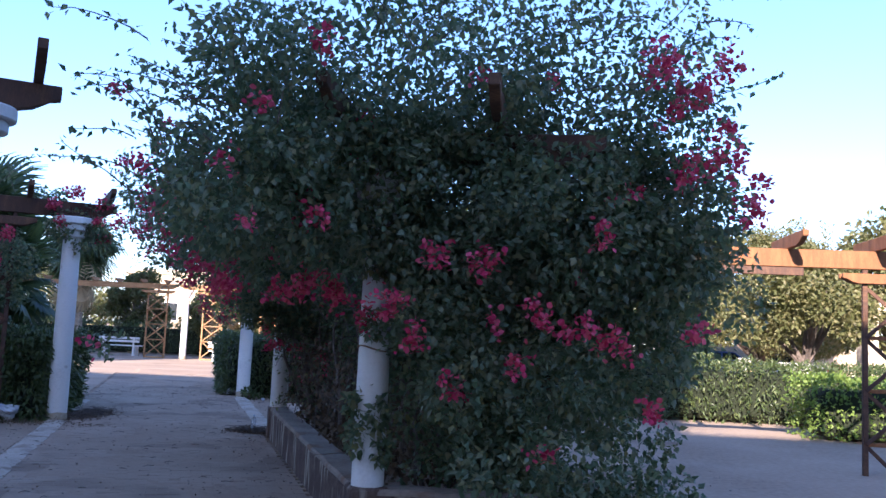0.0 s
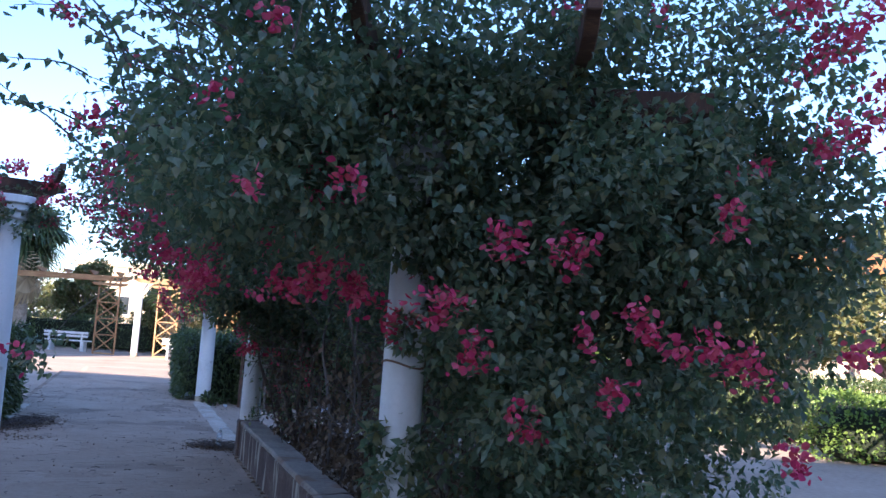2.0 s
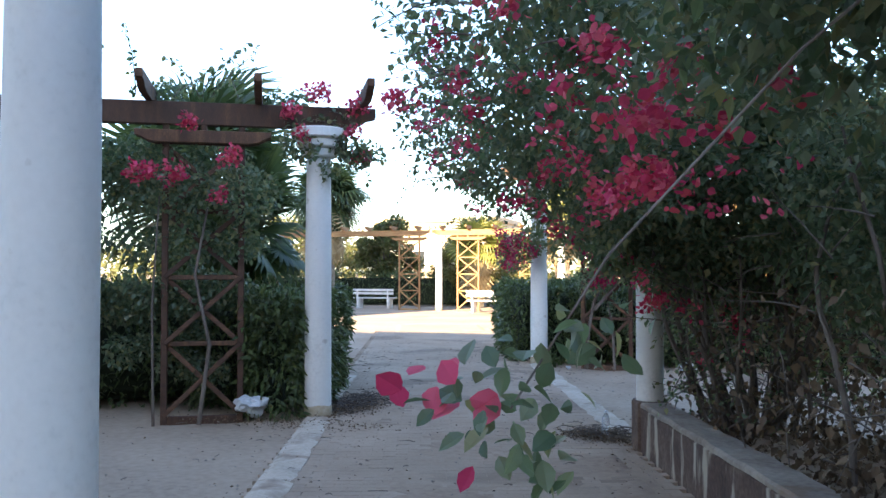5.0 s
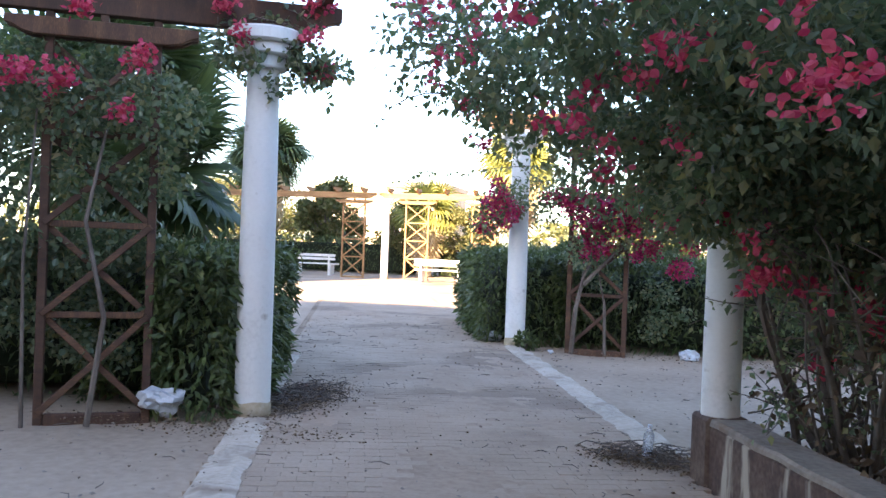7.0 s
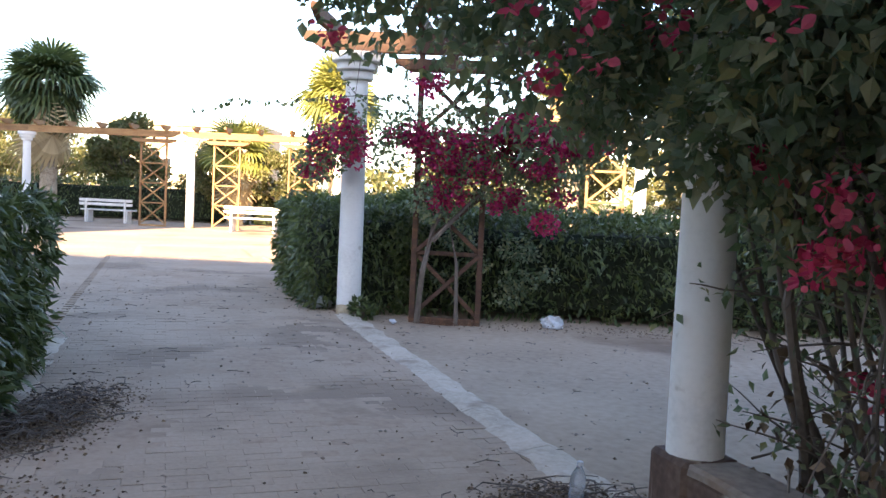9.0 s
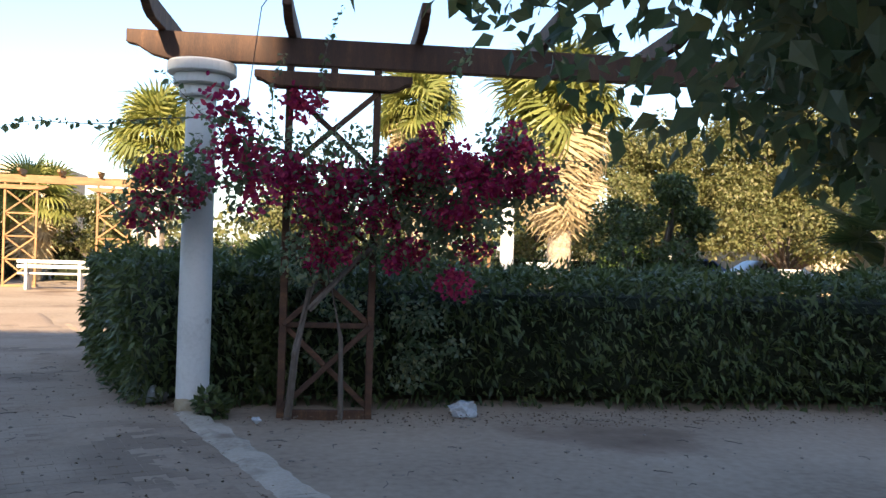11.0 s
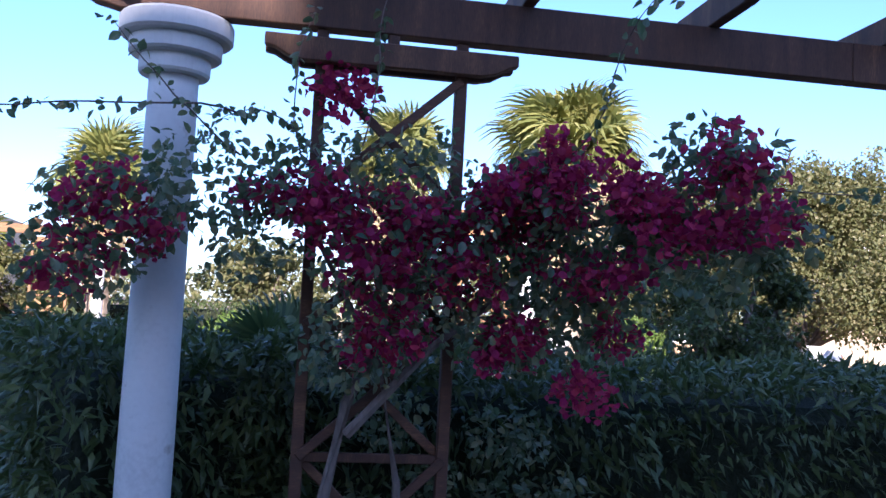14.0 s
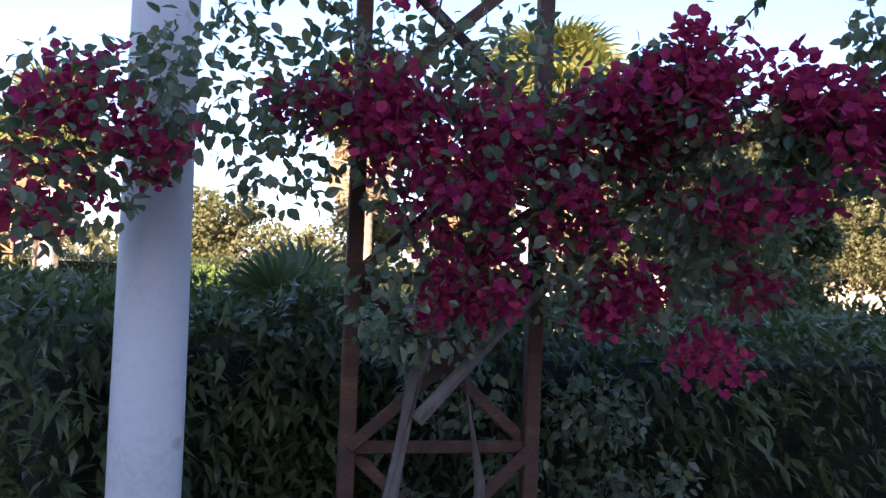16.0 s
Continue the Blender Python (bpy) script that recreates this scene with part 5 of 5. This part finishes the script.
bottle = thing("plastic_bottle", (-3.09, 14.2, 0.075), "crushed clear plastic bottle standing among dry twigs", "bottle")
part("bottle_body", lathe([(0.03, 0.0), (0.036, 0.008), (0.034, 0.03), (0.037, 0.05), (0.033, 0.075), (0.037, 0.1), (0.034, 0.14), (0.02, 0.17), (0.012, 0.18), (0.012, 0.195)], 16), M_CLEAR, bottle, smooth=True)
part("bottle_cap", lathe([(0.015, 0.19), (0.015, 0.205), (0.013, 0.208)], 14), M_BAG, bottle)
bottle.rotation_euler = (0.05, 0.07, 0)
litter_bag((-5.35, 20.75, 0.0), 0.09, "crumpled pale plastic at the kerb end")
shrub((-4.78, 20.2), 0.15, 0.22, "small green weed at the column foot", M_HEDGE)
litter_bag((-4.4, 19.95, 0.0), 0.035, "small white scrap of litter on the earth")
litter_bag((-5.5, 20.95, 0.0), 0.07, "crumpled pale plastic at the kerb end")


def dry_leaves():
    n = 9000
    p = np.stack([rng.uniform(-9, 3, n), rng.uniform(2, 24, n), np.full(n, 0.042)], 1)
    along, e = np.array(ALONG), np.array(ROW_E)
    side = np.array((ALONG.y, -ALONG.x, 0))
    q = (p - e) @ side
    edge = np.minimum(np.abs(q + 0.35), np.abs(q + 3.0))
    keep = rng.random(n) < np.exp(-edge * 1.6) + 0.06
    p = p[keep]
    heap = np.array((-3.08, 14.28, 0.04)) + rng.normal(size=(2200, 3)) * (0.19, 0.15, 0.012)
    heap2 = np.array((-6.1, 15.25, 0.035)) + rng.normal(size=(5200, 3)) * (0.19, 0.42, 0.012)
    heap3, _ = ball(700, (-6.3, 14.0, 0.03), (1.4, 0.35, 0.025), 0.0)
    heap4, _ = ball(900, (-1.2, 19.9, 0.03), (4.0, 0.35, 0.025), 0.0)
    p = np.concatenate([p, heap, heap2, heap3, heap4])
    p[:, 2] = np.maximum(p[:, 2], 0.036)
    flat = rng.normal(size=(len(p), 3)) * (1, 1, 0.12)
    ob = leaves("fallen_leaves", p, 0.026, M_DRY, None, droop=0.0, out=flat * 3, wild=0.1)
    tagged(ob, "dry brown fallen leaves and twigs on the earth", "leaves", kind="stuff")


dry_leaves()


def grit():
    """Small stones and broken twigs lying about on the path."""
    n = 2600
    p = np.stack([rng.uniform(-9, 3, n), rng.uniform(2, 24, n), np.full(n, 0.036)], 1)
    v = np.array([(1, 0, 0), (0, 1, 0), (-1, 0, 0), (0, -1, 0), (0, 0, 0.7), (0, 0, -0.7)], float)
    f = np.array([(0, 1, 4), (1, 2, 4), (2, 3, 4), (3, 0, 4), (1, 0, 5), (2, 1, 5), (3, 2, 5), (0, 3, 5)])
    s = 0.006 * rng.uniform(0.6, 1, n) ** -1.5 * rng.uniform(0.6, 1.6, n)
    stretch = np.stack([rng.uniform(0.7, 1.5, n), rng.uniform(0.7, 1.5, n), rng.uniform(0.5, 1, n)], 1)
    vv = v[None] * (s[:, None] * stretch)[:, None, :] + p[:, None, :]
    ff = f[None] + (np.arange(n) * 6)[:, None, None]
    tagged(mesh_ob("grit", vv.reshape(-1, 3), ff.reshape(-1, 3), M_COPING), "scattered small stones on the path", "stones", kind="stuff")
    twigs = bmesh.new()
    for _ in range(420):
        x, y, a = rng.uniform(-8, 1), rng.uniform(3, 23), rng.uniform(0, 6.3)
        l = rng.uniform(0.03, 0.16)
        tube(twigs, [(x, y, 0.038), (x + l * 0.5 * math.cos(a), y + l * 0.5 * math.sin(a), 0.045), (x + l * math.cos(a + 0.3), y + l * math.sin(a + 0.3), 0.038)], [0.003, 0.003, 0.002], 4)
    for hx, hy, wx, wy, count in ((-6.1, 15.25, 0.36, 0.85, 260), (-3.08, 14.28, 0.32, 0.24, 110)):
        for _ in range(count):
            x, y, a, l = hx + np.clip(rng.normal() * 0.5, -1, 1) * wx, hy + np.clip(rng.normal() * 0.5, -1, 1) * wy, rng.uniform(0, 6.3), rng.uniform(0.05, 0.24)
            z = 0.04 + rng.uniform(0, 0.05)
            tube(twigs, [(x, y, z), (x + l * 0.5 * math.cos(a), y + l * 0.5 * math.sin(a), z + 0.02), (x + l * math.cos(a + 0.3), y + l * math.sin(a + 0.3), z)], [0.004, 0.004, 0.002], 4)
    tagged(part("fallen_twigs", twigs, M_BARK), "broken dry twigs on the earth", "twigs", kind="stuff")


grit()


def pavers():
    """Small concrete paving blocks in running bond under the dust: those beside the walk are pieces of their own."""
    floor = tagged(new("paving"), "dusty grey concrete paving blocks laid in rows", "paving", kind="structure")
    lx, ly, gap, top = 0.2, 0.1, 0.003, 0.0

    def block_points(w, h):
        b = 0.003
        low = [(-w, -h, -0.03), (w, -h, -0.03), (w, h, -0.03), (-w, h, -0.03)]
        mid = [(x, y, top - 0.0016) for x, y, _ in low]
        up = [((w - b) * (1 if x > 0 else -1), (h - b) * (1 if y > 0 else -1), top) for x, y, _ in low]
        return low + mid + up

    faces = [(8, 9, 10, 11)] + [(a, (a + 1) % 4, 4 + (a + 1) % 4, 4 + a) for a in range(4)] + [(4 + a, 4 + (a + 1) % 4, 8 + (a + 1) % 4, 8 + a) for a in range(4)]
    pts = block_points(lx / 2 - gap / 2, ly / 2 - gap / 2)
    me = bpy.data.meshes.new("paver")
    me.from_pydata(pts, [], faces)
    me.materials.append(M_PAVER)
    side = Vector((ALONG.y, -ALONG.x, 0))
    ang = math.atan2(side.y, side.x)
    base = np.array(pts)
    verts, quads, singles = [], [], 0
    rows, cols = int(28.0 / ly), 15
    for j in range(rows):
        for i in range(cols):
            u = -3.15 + lx * (i + 0.5) + (lx / 2 if j % 2 else 0)
            s = -6.5 + ly * j
            p = ROW_E + side * u + ALONG * s
            z = 0.0295 + 0.007 * noise.noise((p.x * 0.9, p.y * 0.9, 4)) + rng.normal() * 0.001
            turn = ang + rng.normal() * 0.012
            if singles < 300 and 3.2 < s and -2.75 < u < -0.75:
                ob = new("paver", me)
                ob.parent = floor
                ob.matrix_basis = pose(p.x, p.y, z, rng.normal() * 0.5, rng.normal() * 0.5, math.degrees(turn))
                singles += 1
                continue
            c, sn = math.cos(turn), math.sin(turn)
            q = base @ np.array(((c, sn, 0), (-sn, c, 0), (0, 0, 1))) + (p.x, p.y, z)
            quads += [tuple(k + 12 * len(verts) for k in f) for f in faces]
            verts.append(q)
    rest = mesh_ob("pavers", np.concatenate(verts), quads, M_PAVER, floor)
    rest["kind"] = "stuff"


pavers()
